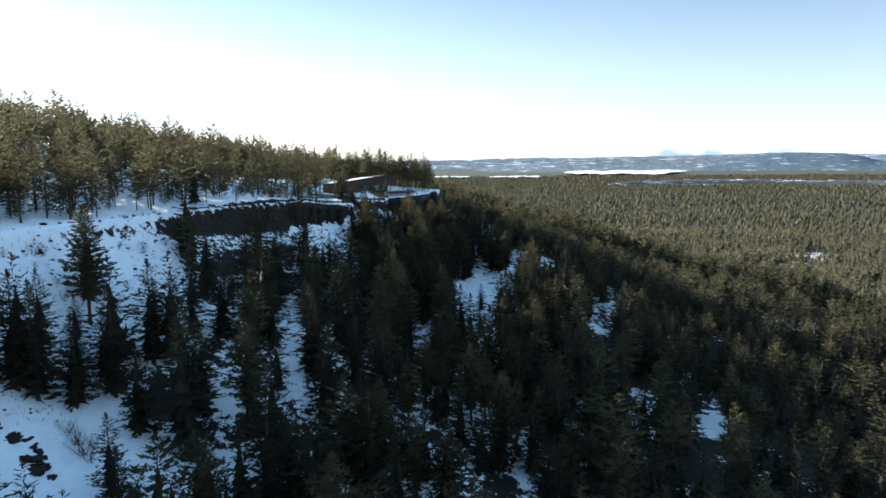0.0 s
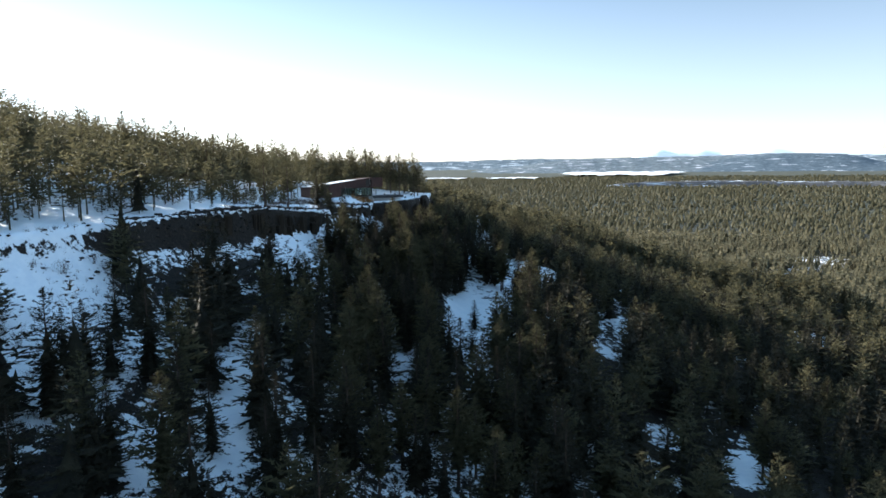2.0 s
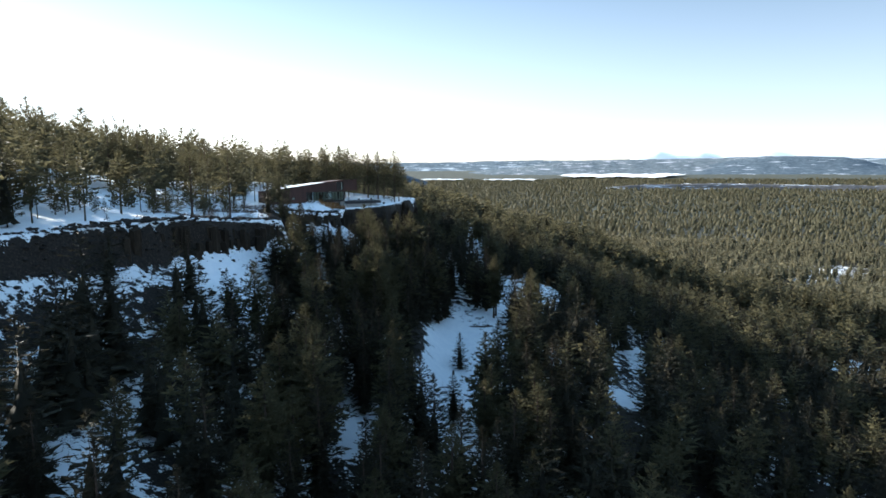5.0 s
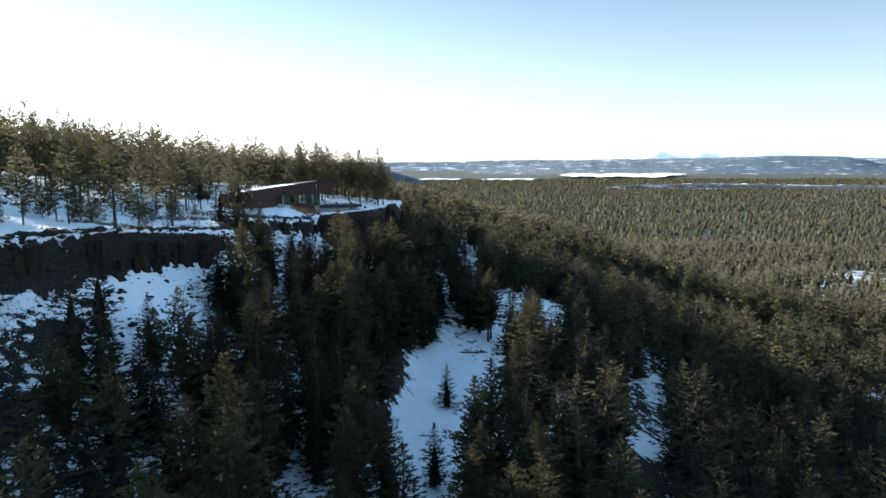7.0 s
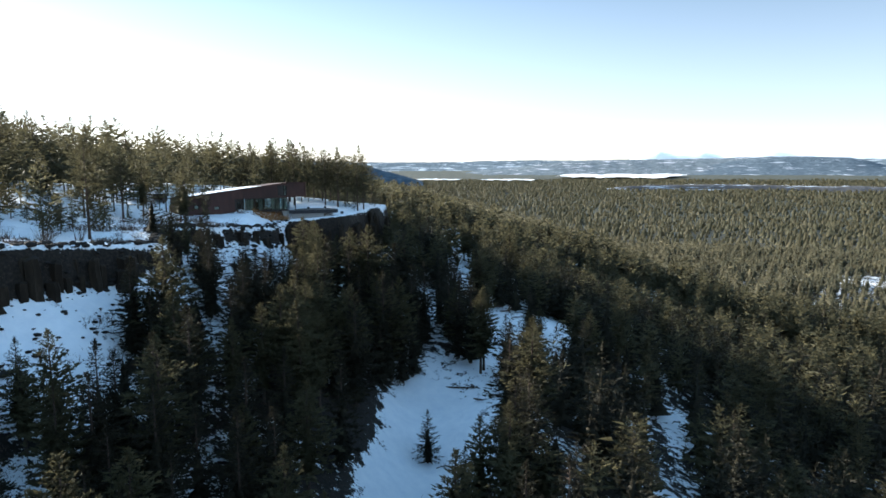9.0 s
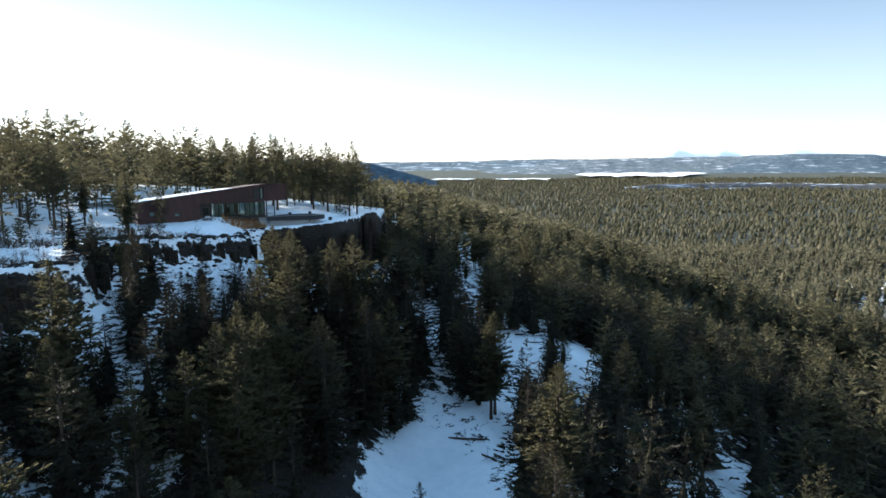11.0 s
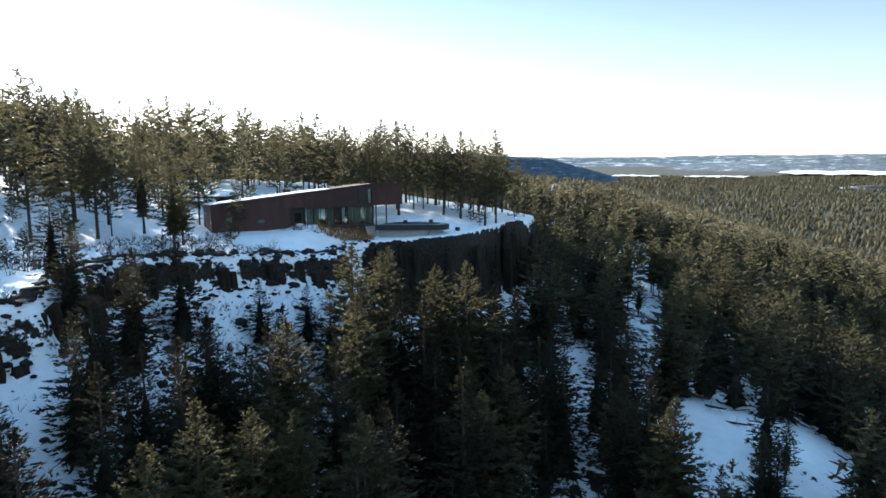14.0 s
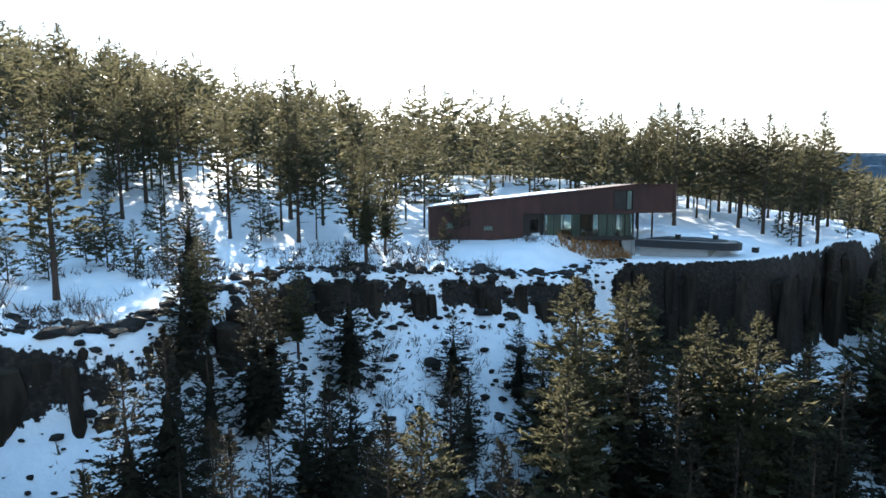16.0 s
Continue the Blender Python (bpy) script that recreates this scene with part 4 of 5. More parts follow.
face_columns(196, 236, 1.3, ((0.8, 0.45, 0.4), (1.9, 0.5, 0.85)))
face_columns(236, 293, 1.5, ((0.6, 0.45, 0.5), (1.6, 0.4, 0.8)))


def block_mesh(seed):
    """An angular broken block of basalt about 1 m across."""
    rng = np.random.default_rng(seed)
    bm = bmesh.new()
    for p in rng.uniform(-0.5, 0.5, (13, 3)):
        p = p / max(np.abs(p)) * rng.uniform(0.38, 0.55)
        bm.verts.new(p)
    hull = bmesh.ops.convex_hull(bm, input=bm.verts[:])
    bmesh.ops.delete(bm, geom=list({g for g in hull["geom_interior"] + hull["geom_unused"] if isinstance(g, bmesh.types.BMVert)}), context="VERTS")
    me = bpy.data.meshes.new("basalt_block")
    bm.to_mesh(me)
    bm.free()
    me.materials.append(BOULDER)
    return me


BLOCKS = [block_mesh(940 + i) for i in range(8)]


def face_blocks(y0, y1, step, each, spread=(-2.2, 3.2)):
    """Fallen and loosened blocks along a broken stretch of the edge."""
    for p, nrm in along_rim(y0, y1, step):
        if math.hypot(p[0] + 24, p[1] - 293.5) < 4 or fractal(p[0], p[1], 7, 91, 2) < -0.12:
            continue
        for k in range(each):
            off = rk.uniform(*spread)
            x, y = p + nrm * off + rk.normal(0, 0.4, 2)
            w = 0.3 + rk.uniform(0, 1) ** 2.5 * 1.1
            child("basalt_block", BLOCKS[rk.integers(8)], cliff, Matrix.Translation((x, y, float(land(x, y)[0]) + 0.1 * w)) @ Matrix.Rotation(rk.uniform(-0.25, 0.25), 4, "X")
                  @ Matrix.Rotation(rk.uniform(0, 6.28), 4, "Z") @ Matrix.Diagonal((w * rk.uniform(0.9, 1.9), w, w * rk.uniform(0.3, 0.75), 1)))


face_blocks(236, 294, 0.9, 4, (-2.6, 2.6))
face_blocks(176, 236, 1.0, 4, (-4.0, 0.8))

ROCKS = [rock_mesh(700 + i, stretch=0.75) for i in range(6)]


def boulder_spots(count, y0, y1, s0, s1, rng):
    got = []
    stations = along_rim(y0, y1, 0.5)
    while len(got) < count:
        p, nrm = stations[rng.integers(len(stations))]
        off = rng.uniform(s0, s1)
        x, y = p + nrm * off + rng.normal(0, 0.6, 2)
        got.append((x, y))
    return np.array(got)


spots = np.concatenate([boulder_spots(130, 196, 290, -3.0, 0.8, rk), boulder_spots(90, 200, 340, 3, 22, rk), boulder_spots(24, 328, 352, 2, 9, rk), boulder_spots(40, 110, 200, -3, 20, rk)])
zz = land(spots[:, 0], spots[:, 1])[0]
for (x, y), z in zip(spots, zz):
    w = 0.35 + rk.uniform(0, 1) ** 2.5 * 1.5
    ob = new("boulder", ROCKS[rk.integers(6)])
    ob.matrix_world = Matrix.Translation((x, y, z + 0.08 * w)) @ Matrix.Rotation(rk.uniform(0, 6.28), 4, "Z") @ Matrix.Diagonal((w * rk.uniform(0.8, 1.5), w, w * rk.uniform(0.6, 1.1), 1))
    tagged(ob, "dark basalt boulder poking out of the snow", "boulder", "boulders")


def rubble(name, label, spots, lo, hi, rng):
    forms = []
    for me in ROCKS:
        forms.append((np.array([v.co for v in me.vertices]), np.array([tuple(p.vertices) for p in me.polygons])))
    z = land(spots[:, 0], spots[:, 1])[0]
    V, F, o = [], [], 0
    for k in range(len(spots)):
        v, f = forms[rng.integers(6)]
        w = lo + (hi - lo) * rng.uniform() ** 2
        a = rng.uniform(0, 6.28)
        c, s = math.cos(a), math.sin(a)
        V.append(np.stack([(v[:, 0] * c - v[:, 1] * s) * w * 1.3 + spots[k, 0], (v[:, 0] * s + v[:, 1] * c) * w + spots[k, 1], v[:, 2] * w * 0.8 + z[k] + 0.03], -1))
        F.append(f + o)
        o += len(v)
    return tagged(new(name, mesh_from(name, np.concatenate(V), np.concatenate(F), BOULDER)), label, "rubble", kind="stuff")


rubble("rubble", "small dark stones strewn on the snow", np.concatenate([boulder_spots(900, 180, 300, -2.5, 2.5, rk), boulder_spots(800, 190, 345, 2, 30, rk), boulder_spots(350, 195, 300, 3, 14, rk), boulder_spots(800, 85, 200, -2, 36, rk)]), 0.2, 1.15, rk)


# ---- shrubs, logs, dry grass ----
def shrub_arrays(seed, count, h):
    rng = np.random.default_rng(seed)
    V, F = [], []
    for k in range(count):
        a, lean = rng.uniform(0, 6.28), rng.uniform(0.15, 0.95)
        d = np.array([math.cos(a) * lean, math.sin(a) * lean, 1.0])
        d /= np.linalg.norm(d)
        p = np.array([rng.normal(0, 0.12), rng.normal(0, 0.12), 0]) * h
        tip = p + d * h * rng.uniform(0.5, 1.1)
        midp = (p + tip) / 2
        w = np.array([-d[1], d[0], 0]) * 0.022 * h + rng.normal(0, 0.006, 3)
        o = len(V)
        V += [p - w, p + w, tip]
        F.append((o, o + 1, o + 2))
        for q in range(3):
            e = midp + (tip - midp) * rng.uniform(0, 0.8)
            g = e + (d + rng.normal(0, 0.6, 3)) * h * 0.3
            o = len(V)
            V += [e - w * 0.6, e + w * 0.6, g]
            F.append((o, o + 1, o + 2))
    return np.array(V), np.array(F)


SHRUBS = [mesh_from("shrub", *shrub_arrays(40 + i, 26, 1.5), TWIG) for i in range(4)]
cand = np.concatenate([boulder_spots(60, 225, 300, 4, 26, rk), boulder_spots(22, 215, 300, -14, -2, rk), boulder_spots(110, 85, 170, 2, 38, rk), boulder_spots(18, 290, 345, 12, 30, rk)])
zz = land(cand[:, 0], cand[:, 1])[0]
for k, ((x, y), z) in enumerate(zip(cand, zz)):
    if abs(x + 30) < 14 and abs(y - 300) < 12 and x > -44:
        continue
    w = rk.uniform(0.7, 1.7) if k % 9 else rk.uniform(1.8, 2.6)
    ob = new("shrub", SHRUBS[rk.integers(4)])
    ob.matrix_world = Matrix.Translation((x, y, z - 0.05)) @ Matrix.Rotation(rk.uniform(0, 6.28), 4, "Z") @ Matrix.Scale(w, 4)
    tagged(ob, "leafless brown shrub on the snowy slope", "shrub", "shrubs")


# a bushy thicket on the mound low on the slope, and the ledge that breaks through the snow beside it
for x, y, w in ((-55, 97, 2.9), (-56.6, 98.6, 2.2), (-54, 99, 1.9), (-58.5, 100.5, 1.6), (-53.2, 96, 1.6)):
    ob = new("shrub", SHRUBS[rk.integers(4)])
    ob.matrix_world = Matrix.Translation((x, y, float(land(x, y)[0]) - 0.05)) @ Matrix.Rotation(rk.uniform(0, 6.28), 4, "Z") @ Matrix.Scale(w, 4)
    tagged(ob, "large tangled brown leafless shrub on the snowy mound", "shrub", "shrubs")
for k in range(34):
    t = rk.uniform()
    x, y = -64 + 7.5 * t + rk.normal(0, 0.7), 96.5 - 6 * t + rk.normal(0, 0.7)
    w = rk.uniform(0.5, 1.7)
    ob = new("boulder", BLOCKS[rk.integers(8)])
    ob.matrix_world = Matrix.Translation((x, y, float(land(x, y)[0]))) @ Matrix.Rotation(rk.uniform(0, 6.28), 4, "Z") @ Matrix.Diagonal((w * 1.5, w, w * 0.5, 1))
    tagged(ob, "flat dark basalt ledge stone breaking through the snow", "boulder", "boulders")


def brush(count, seed):
    """Dead stalks and low twigs that show through the snow."""
    rng = np.random.default_rng(seed)
    spots = np.concatenate([boulder_spots(int(count * 0.55), 215, 345, 3, 30, rng), boulder_spots(int(count * 0.25), 205, 300, -16, 0, rng), boulder_spots(int(count * 0.2), 95, 205, -2, 38, rng)])
    patch = fractal(spots[:, 0], spots[:, 1], 9, 61, 3)
    spots = spots[patch > -0.04]
    z = land(spots[:, 0], spots[:, 1])[0]
    n = len(spots)
    p = np.repeat(np.concatenate([spots, z[:, None] - 0.05], 1), 5, 0)
    p[:, :2] += rng.normal(0, 0.16, (n * 5, 2))
    d = rng.normal(0, 0.3, (n * 5, 3)) + np.array([0, 0, 0.4])
    side = rng.normal(0, 0.035, (n * 5, 3))
    V = np.stack([p - side, p + side, p + d], 1).reshape(-1, 3)
    tagged(new("dead_brush", mesh_from("dead_brush", V, np.arange(len(V)).reshape(-1, 3), TWIG)), "thin brown dead stalks poking through the snow", "brush", kind="stuff")


brush(15000, 19)


def log(x, y, length, r, turn, dip):
    bm = bmesh.new()
    bmesh.ops.create_cone(bm, cap_ends=True, segments=8, radius1=r, radius2=r * 0.6, depth=length)
    for v in bm.verts:
        v.co.x += 0.12 * math.sin(v.co.z * 0.8)
    ob = new("fallen_log")
    ob.matrix_world = pose(x, y, float(land(x, y)[0]) + r * 0.7, 90 + dip, 0, turn)
    tagged(ob, "dark fallen tree trunk lying on the snow", "log", "fallen logs")
    part("stem", bm, BARK, ob)
    for k in range(4):
        b = bmesh.new()
        bmesh.ops.create_cone(b, cap_ends=True, segments=4, radius1=r * 0.22, radius2=0.01, depth=1.4, matrix=Matrix.Translation((0, 0, length * (0.1 + 0.09 * k) - length * 0.1)) @ Matrix.Rotation(1.2 + k * 1.9, 4, "Z") @ Matrix.Rotation(1.2, 4, "X") @ Matrix.Translation((0, 0, 0.7)))
        part("branch_stub", b, BARK, ob)


for x, y, length, r, turn, dip in ((31, 305, 11, 0.3, 35, -12), (34, 302, 8, 0.25, 28, -14), (20, 258, 9, 0.25, 70, -6), (24, 252, 7, 0.22, 20, -16), (9, 214, 5, 0.15, 80, -5), (37, 297, 6, 0.2, 50, -10),
                                       (13, 221, 2.6, 0.07, 60, 0), (17, 231, 3.0, 0.08, 120, 0), (11, 206, 2.2, 0.06, 100, 0), (15, 214, 2.4, 0.07, 30, 0), (10, 199, 2.8, 0.08, 85, 0), (28, 304, 4, 0.1, 70, 0), (39, 303, 3.2, 0.09, 110, 0)):
    log(x, y, length, r, turn, dip)


# ---- the house on the rim ----
STEEL = mottled("weathered_steel", [(0.3, (0.026, 0.011, 0.009)), (0.55, (0.055, 0.021, 0.016)), (0.75, (0.09, 0.038, 0.027))], 0.9, 0.65, 0.25, 0.15, 0.02, (1, 1, 0.35))
DARK = mottled("blackened_steel", [(0.3, (0.014, 0.013, 0.013)), (0.7, (0.035, 0.032, 0.03))], 1.5, 0.5, 0.5, 0.1, 0.01)
CONCRETE = mottled("board_marked_concrete", [(0.3, (0.2, 0.195, 0.185)), (0.6, (0.3, 0.29, 0.275)), (0.75, (0.36, 0.35, 0.33))], 1.2, 0.85, 0, 0.3, 0.02, (1, 1, 3))
TIMBER = mottled("warm_timber", [(0.3, (0.16, 0.09, 0.05)), (0.7, (0.3, 0.18, 0.1))], 3, 0.6, 0, 0.1, 0.01, (0.2, 1, 1))
COVER = mottled("dark_pool_cover", [(0.3, (0.008, 0.01, 0.013)), (0.7, (0.02, 0.024, 0.03))], 1.5, 0.6, 0, 0.1, 0.01)
WHITE = material("white_paint", (0.75, 0.75, 0.73), 0.5)
STRAW = mottled("dry_grass_blades", [(0.3, (0.2, 0.09, 0.035)), (0.7, (0.42, 0.23, 0.1))], 3, 0.9)
GLASS = bpy.data.materials.new("window_glass")
GLASS.use_nodes = True
gb = GLASS.node_tree.nodes["Principled BSDF"]
gb.inputs["Base Color"].default_value = (0.55, 0.63, 0.6, 1)
gb.inputs["Roughness"].default_value = 0.02
gb.inputs["Transmission Weight"].default_value = 1.0
gb.inputs["IOR"].default_value = 1.45

HX, HY, HTURN = -44.4, 284.4, 42.4      # near lower corner of the long front, and its bearing
FLOOR, SOFFIT, HIGH, LOW = 87.35, 90.6, 94.4, 91.4
FALL = 0.042                            # the roof falls gently to the back
LONG, OUT, DEEP = 28.0, 33.7, 9.0       # length to the corner, to the end of the overhang, and depth


def roof_z(u):
    return LOW + (HIGH - LOW) * min(u, LONG) / LONG


house = thing("house", "long rust-red steel house with rising roof and glass wall", "house", loc=(HX, HY, 0), rz=HTURN)


def panel(u0, u1, z0, z1=None, v0=0.0, v1=0.25, mat=STEEL, name="wall_panel", parent=None):
    fall = FALL * DEEP if v0 > 5 else 0.0
    a, b = (roof_z(u0) - fall, roof_z(u1) - fall) if z1 is None else (z1, z1)
    return part(name, prism([(u0 + 0.006, z0), (u1 - 0.006, z0), (u1 - 0.006, b), (u0 + 0.006, a)], v0, v1, "y"), mat, parent or house)


# front: steel sheets, with two small windows let in
BASE = 86.6
for u0, u1 in ((0, 2.3), (3.4, 5.5), (5.5, 7.4), (8.7, 10.6), (10.6, 12.8)):
    panel(u0, u1, BASE)
for u0, u1, z0, z1 in ((2.3, 3.4, 88.55, 89.45), (7.4, 8.7, 88.3, 89.0)):
    panel(u0, u1, BASE, z0)
    panel(u0, u1, z1)
    w = part("window", box(u0 + 0.05, u1 - 0.05, 0.1, 0.13, z0 + 0.05, z1 - 0.05), GLASS, house, "small square window")
    part("frame", box(u0 + 0.006, u1 - 0.006, 0.02, 0.16, z0, z0 + 0.05), DARK, w)
    part("frame", box(u0 + 0.006, u1 - 0.006, 0.02, 0.16, z1 - 0.05, z1), DARK, w)
    part("frame", box(u0 + 0.006, u0 + 0.05, 0.02, 0.16, z0 + 0.05, z1 - 0.05), DARK, w)
    part("frame", box(u1 - 0.05, u1 - 0.006, 0.02, 0.16, z0 + 0.05, z1 - 0.05), DARK, w)
    part("pale_panel", box(u0 + 0.06, u1 - 0.06, 0.3, 0.33, z0, z1), WHITE, w, "pale panel behind the glass")
for u0, u1 in ((12.8, 15.3), (15.3, 17.8), (17.8, 20.3), (20.3, 22.7), (22.7, 25.1)):
    panel(u0, u1, SOFFIT)
panel(25.1, 27.85, SOFFIT, 91.0)
panel(25.1, 27.85, 93.75)
panel(27.85, 30.8, SOFFIT, None, 0.1, 0.25)
panel(30.8, OUT - 0.3, SOFFIT, None, 0.1, 0.25)
panel(OUT - 0.3, OUT, SOFFIT, None, 0.0, 0.25)
part("bay_floor", box(27.86, OUT - 0.31, 0.0, 0.09, SOFFIT, SOFFIT + 0.2), STEEL, house, "thin steel lip under the set-back bay")
# tall shutter window in the upper front
sw = part("window", box(25.15, 27.8, 0.12, 0.15, 91.03, 93.72), GLASS, house, "tall upper window with dark steel shutter frame")
for u in (25.11, 26.9, 27.76):
    part("frame", box(u, u + 0.09, -0.05, 0.2, 91.0, 93.75), DARK, sw)
part("shutter", box(25.25, 26.85, 0.02, 0.07, 91.08, 93.68), DARK, sw, "folded dark steel shutter")
part("pale_panel", box(27.05, 27.7, 0.35, 0.37, 91.1, 93.6), WHITE, sw, "pale upright strip")

# recessed entrance bay
panel(12.8, 13.9, BASE, SOFFIT, 0.9, 1.1, DARK)
panel(15.0, 15.8, BASE, SOFFIT, 0.9, 1.1, DARK)
ent = part("door", box(13.95, 14.95, 0.95, 1.0, FLOOR, FLOOR + 2.3), GLASS, house, "glazed side door")
part("frame", box(13.9, 15.0, 0.9, 1.05, FLOOR + 2.3, FLOOR + 2.4), DARK, ent)
part("wall_panel", box(13.9, 15.0, 0.9, 1.1, FLOOR + 2.42, SOFFIT), DARK, house)
part("bench", box(14.1, 15.2, 0.3, 0.7, FLOOR + 0.1, FLOOR + 0.5, 0.03), WHITE, house, "white bench by the side door")

# glass wall: panes between dark mullions
glazing = part("glass_wall", box(15.8, LONG, 0.05, 0.2, SOFFIT - 0.16, SOFFIT - 0.006), DARK, house, "floor-to-ceiling glass wall in dark frames")
part("sill", box(15.8, LONG, 0.05, 0.2, FLOOR, FLOOR + 0.12), DARK, glazing)
N = 10
for k in range(N + 1):
    u = 15.8 + (LONG - 15.8) * k / N
    part("mullion", box(u - 0.04, u + 0.04, 0.02, 0.2, FLOOR + 0.12, SOFFIT - 0.16), DARK, glazing)
    if k < N:
        part("pane", box(u + 0.05, u + (LONG - 15.8) / N - 0.05, 0.1, 0.12, FLOOR + 0.13, SOFFIT - 0.17), GLASS, glazing)
# pale green-grey sheets added behind panes for the snow and trees they reflect
PALE_SHEET = mottled("pale_reflection", [(0.3, (0.3, 0.32, 0.27)), (0.7, (0.5, 0.52, 0.45))], 2.5, 0.9, 0, 0.2, 0.02, (6, 6, 0.3))
for u0, u1 in ((16.1, 18.1), (19.6, 20.8), (23.2, 25.6), (26.4, 27.7)):
    folds = [(u0 + (u1 - u0) * k / 16, 0.42 + (0.05 if k % 2 else -0.05)) for k in range(17)]
    part("reflection_sheet", prism(folds + [(u, v + 0.02) for u, v in folds[::-1]], FLOOR + 0.05, SOFFIT - 0.02), PALE_SHEET, glazing, "pale folded sheet behind the glass in place of its reflections")
# east end below the overhang, and the back
endg = part("end_glass", box(LONG - 0.12, LONG - 0.1, 0.3, 8.6, FLOOR + 0.13, SOFFIT - 0.05), GLASS, house, "glass end wall onto the terrace")
for v in (0.25, 2.9, 5.7, 8.5):
    part("mullion", box(LONG - 0.17, LONG - 0.05, v, v + 0.09, FLOOR, SOFFIT - 0.01), DARK, endg)
part("floor_slab", box(12.6, LONG + 0.15, 0.0, DEEP, FLOOR - 0.42, FLOOR - 0.01, 0.02), DARK, house, "dark floor edge hanging over the slope")
part("floor", box(0.3, LONG - 0.2, 0.3, DEEP - 0.3, FLOOR, FLOOR + 0.02), TIMBER, house)
part("ceiling", box(12.8, LONG, 0.26, DEEP - 0.3, SOFFIT, SOFFIT + 0.1), TIMBER, house)
part("soffit", box(LONG + 0.01, OUT - 0.26, 0.26, DEEP - 0.3, SOFFIT + 0.02, SOFFIT + 0.12), DARK, house)
part("end_wall", prism([(0.26, SOFFIT), (DEEP - 0.26, SOFFIT), (DEEP - 0.26, HIGH - FALL * DEEP), (0.26, HIGH)], 0, 0.25, "y"), STEEL, house).matrix_basis = pose(OUT, 0, 0, 0, 0, 90)
part("end_wall", prism([(0.26, BASE), (DEEP - 0.26, BASE), (DEEP - 0.26, LOW - FALL * DEEP), (0.26, LOW)], 0, 0.25, "y"), STEEL, house).matrix_basis = pose(0.25, 0, 0, 0, 0, 90)
for u0, u1 in ((0, 4), (4, 8), (8, 12), (12, 16.5)):
    panel(u0, u1, BASE, None, DEEP - 0.25, DEEP)
for u0, u1 in ((16.5, 20), (20, 24), (24, 28), (28, OUT)):
    panel(u0, u1, SOFFIT, None, DEEP - 0.25, DEEP)
back = part("back_glass", box(16.6, LONG - 0.2, DEEP - 0.15, DEEP - 0.12, FLOOR + 0.1, SOFFIT - 0.05), GLASS, house, "rear glass wall towards the wood")
for k in range(7):
    u = 16.5 + k * 1.88
    part("mullion", box(u, u + 0.08, DEEP - 0.22, DEEP - 0.05, FLOOR, SOFFIT - 0.01), DARK, back)
part("partition", box(15.75, 15.95, 1.2, DEEP - 0.3, FLOOR + 0.02, SOFFIT), WHITE, house)
part("core_wall", box(20.5, 23.6, 4.6, 5.0, FLOOR + 0.02, SOFFIT - 0.02), TIMBER, house, "timber storage wall inside")
def sheared(name, bm, mat, parent):
    for v in bm.verts:
        v.co.z -= FALL * v.co.y
    return part(name, bm, mat, parent)


# roof plate with turned-down steel edge, and thin snow on the lower part
sheared("roof", prism([(-0.25, LOW + 0.01), (LONG, HIGH + 0.01), (OUT + 0.25, HIGH + 0.01), (OUT + 0.25, HIGH + 0.17), (LONG, HIGH + 0.17), (-0.25, LOW + 0.17)], -0.22, DEEP + 0.3, "y"), STEEL, house)
snow_top = [(0.1, LOW + 0.18), (20.5, roof_z(20.5) + 0.175), (20.2, roof_z(20.2) + 0.25), (14, roof_z(14) + 0.31), (7, roof_z(7) + 0.33), (0.1, LOW + 0.28)]
sn = new("roof_snow")
tagged(sn, "thin bright snow lying on the steel roof", "snow", kind="stuff")
sn.matrix_world = pose(HX, HY, 0, 0, 0, HTURN)
sheared("snow_sheet", prism(snow_top, -0.12, DEEP + 0.1, "y"), SNOW, sn)
part("flue", tube(27.9, 1.2, HIGH, HIGH + 1.1, 0.11, 0.11), DARK, house, "slim steel flue")
for u, v in ((28.9, 1.0), (30.9, 1.0), (28.9, 7.6), (30.9, 7.6)):
    part("post", tube(u, v, 86.7, SOFFIT + 0.02, 0.13, 0.13), DARK, house, "round dark steel post under the overhang")
part("footing", prism([(27.0, 85.2), (28.4, 84.6), (28.4, 86.9), (26.4, 86.9)], 0.3, 1.1, "y"), CONCRETE, house, "sloping concrete footing")


def at_house(u, v, z, turn=0.0):
    return pose(HX, HY, 0, 0, 0, HTURN) @ pose(u, v, z, 0, 0, turn)


def pendant(u, v):
    ob = new("pendant_lamp")
    ob.matrix_world = at_house(u, v, SOFFIT)
    tagged(ob, "white round paper pendant lamp over the dining table", "lamp")
    bm = bmesh.new()
    bmesh.ops.create_icosphere(bm, subdivisions=2, radius=0.38, matrix=Matrix.Translation((0, 0, -0.75)))
    part("shade", bm, WHITE, ob, smooth=True)
    part("cord", tube(0, 0, -0.4, 0, 0.012, 0.012, 5), DARK, ob)


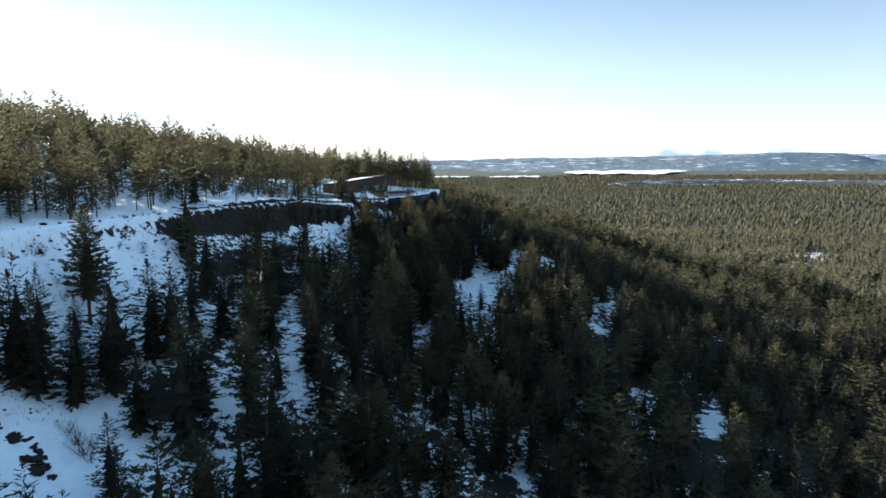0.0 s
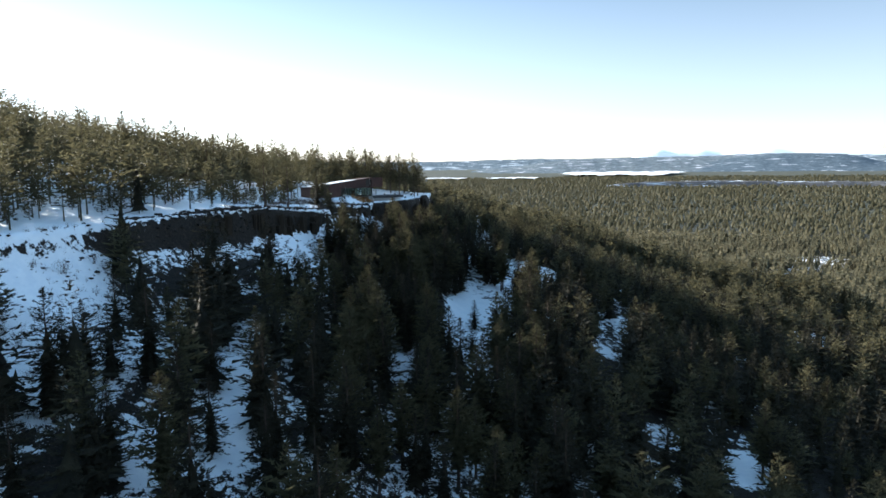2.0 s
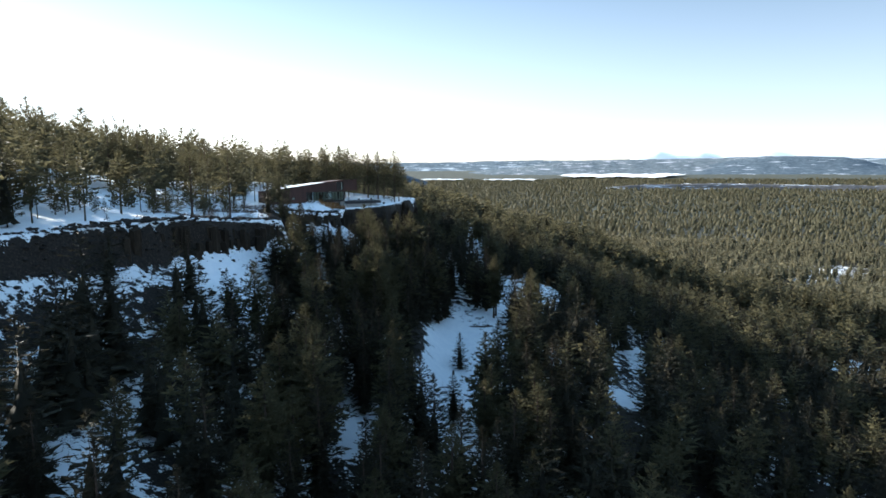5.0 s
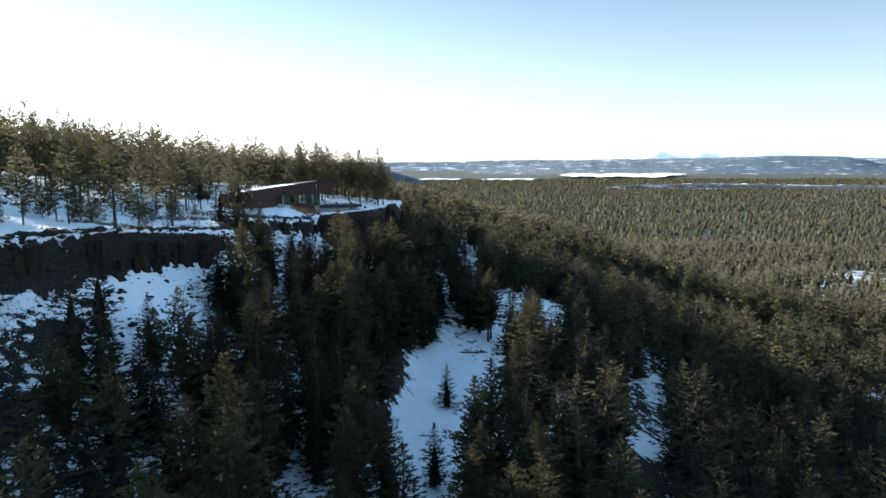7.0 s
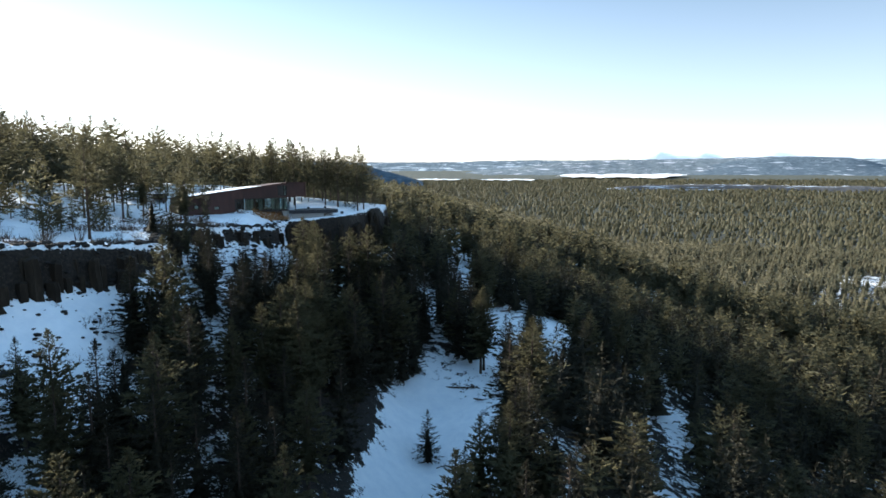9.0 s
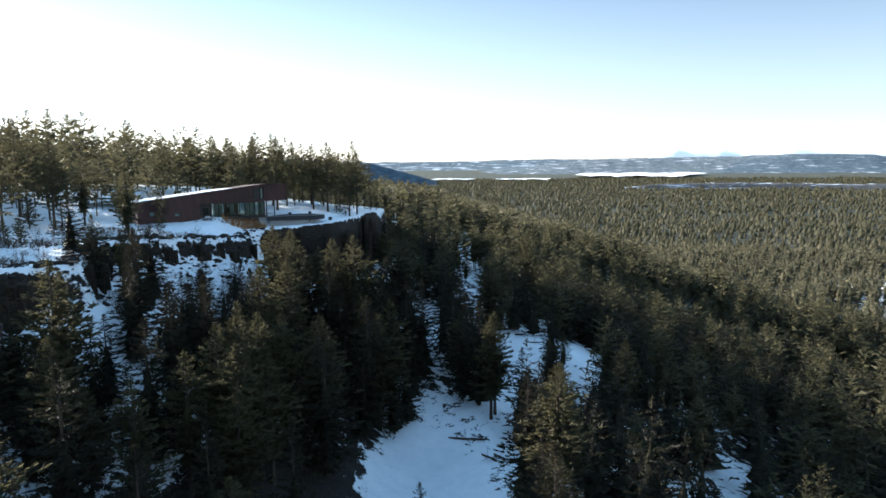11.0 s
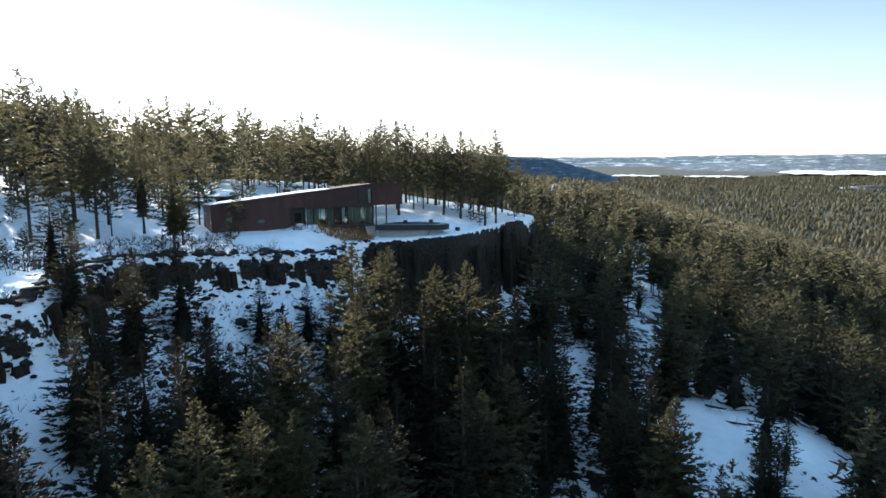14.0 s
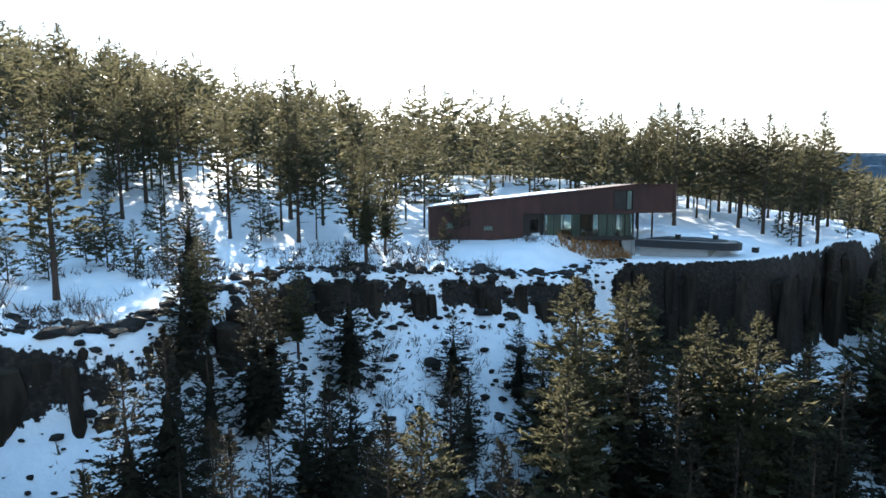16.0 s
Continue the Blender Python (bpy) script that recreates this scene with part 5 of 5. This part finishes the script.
def table_and_chairs(u, v):
    ob = new("dining_table")
    ob.matrix_world = at_house(u, v, FLOOR + 0.02)
    tagged(ob, "long timber dining table behind the glass wall", "table")
    part("tabletop", box(-1.3, 1.3, -0.45, 0.45, 0.7, 0.75, 0.01), TIMBER, ob)
    for x, y in ((-1.15, -0.35), (1.15, -0.35), (-1.15, 0.35), (1.15, 0.35)):
        part("leg", box(x - 0.04, x + 0.04, y - 0.04, y + 0.04, 0, 0.7), DARK, ob)
    first = None
    for k, (x, y, turn) in enumerate(((-0.8, -0.75, 0), (0.0, -0.75, 0), (0.8, -0.75, 0), (-0.8, 0.75, 180), (0.8, 0.75, 180))):
        m = at_house(u + x, v + y, FLOOR + 0.02, turn)
        if first:
            copy_thing(first, m)
            continue
        first = new("dining_chair")
        first.matrix_world = m
        tagged(first, "white moulded dining chair at the table", "chair", "chairs round the table")
        part("seat", box(-0.23, 0.23, -0.22, 0.22, 0.43, 0.47, 0.015), WHITE, first)
        part("backrest", box(-0.22, 0.22, -0.25, -0.21, 0.5, 0.85, 0.015), WHITE, first)
        for a, b in ((-0.19, -0.18), (0.19, -0.18), (-0.19, 0.18), (0.19, 0.18)):
            part("leg", box(a - 0.02, a + 0.02, b - 0.02, b + 0.02, 0, 0.43), DARK, first)


pendant(20.3, 2.4)
table_and_chairs(20.6, 2.4)


# ---- terrace ----
terrace = thing("terrace", "grey concrete terrace with dark slab on the cliff top", "terrace")
DECK = [(-23.4, 303.2), (-12.6, 306.4), (-11.2, 307.4), (-11.0, 308.6), (-12.4, 310.6), (-20.5, 312.0)]
part("slab", prism(DECK, 86.05, 87.0), COVER, terrace, "dark slab edge", False)
part("rim", prism([(-23.2, 303.6), (-12.8, 306.8), (-11.7, 307.6), (-11.6, 308.4), (-12.8, 310.1), (-20.4, 311.5)], 87.004, 87.08), CONCRETE, terrace, "pale raised rim round the pool cover")
part("pool_cover", prism([(-22.3, 304.4), (-13.3, 307.1), (-12.6, 308.0), (-13.3, 309.3), (-20.2, 310.5)], 87.084, 87.2), COVER, terrace, "flat dark pool cover")
part("retaining_wall", prism([(-22.9, 303.8), (-14.6, 306.2), (-14.4, 309.0), (-20.5, 311.4)], 83.4, 86.046), CONCRETE, terrace, "stained grey concrete wall")
part("side_stair_wall", prism([(-23.9, 303.3), (-23.5, 303.5), (-24.0, 305.2), (-24.4, 305.0)], 84.6, 87.1), CONCRETE, terrace, "sloping pale concrete stair wall")


def planter(x, y, z, s):
    ob = thing("planter", "small square black planter on the snowy terrace", "planter", "planters", loc=(x, y, z))
    bm = box(-0.3 * s, 0.3 * s, -0.3 * s, 0.3 * s, 0, 0.55 * s, 0.03)
    part("pot", bm, DARK, ob)
    part("soil", box(-0.24 * s, 0.24 * s, -0.24 * s, 0.24 * s, 0.55 * s + 0.002, 0.58 * s), SNOW, ob, "cap of snow")


planter(-18.8, 306.6, 87.2, 1.0)
planter(-14.6, 309.0, 87.2, 1.0)
planter(-10.4, 312.5, float(land(-10.4, 312.5)[0]), 1.3)


def carport():
    ob = thing("carport", "flat-roofed dark carport with a snowy roof behind the house", "carport", loc=(-67, 315, 0), rz=10)
    part("roof", box(-6, 6, -3, 3, 90.9, 91.25, 0.03), DARK, ob)
    part("roof_snow", box(-5.8, 5.8, -2.8, 2.8, 91.255, 91.4, 0.05), SNOW, ob)
    part("back_wall", box(1.5, 5.6, 2.4, 2.7, 87.3, 90.9), STEEL, ob)
    part("side_wall", box(5.3, 5.6, -2.6, 2.38, 87.3, 90.9), STEEL, ob)
    for x in (-5.4, -1.2):
        for y in (-2.5, 2.5):
            part("post", tube(x, y, 87.3, 90.9, 0.1, 0.1), DARK, ob)


carport()


def grass_patch():
    rng = np.random.default_rng(4)
    n = 1500
    u, v = rng.uniform(17.5, 27.2, n), rng.uniform(-2.4, 2.2, n) + 0.2
    w = at_house(0, 0, 0)
    x = w[0][0] * u + w[0][1] * v + w[0][3]
    y = w[1][0] * u + w[1][1] * v + w[1][3]
    z = land(x, y)[0]
    p = np.stack([x, y, z - 0.05], -1)
    d = rng.normal(0, 0.3, (n, 3)) + np.array([0.15, -0.15, 0.75])
    side = rng.normal(0, 0.06, (n, 3))
    V = np.stack([p - side, p + side, p + d], 1).reshape(-1, 3)
    tagged(new("dry_grass", mesh_from("dry_grass", V, np.arange(3 * n).reshape(-1, 3), STRAW)), "clump of rust-brown dry grass under the house floor", "grass", kind="stuff")


grass_patch()
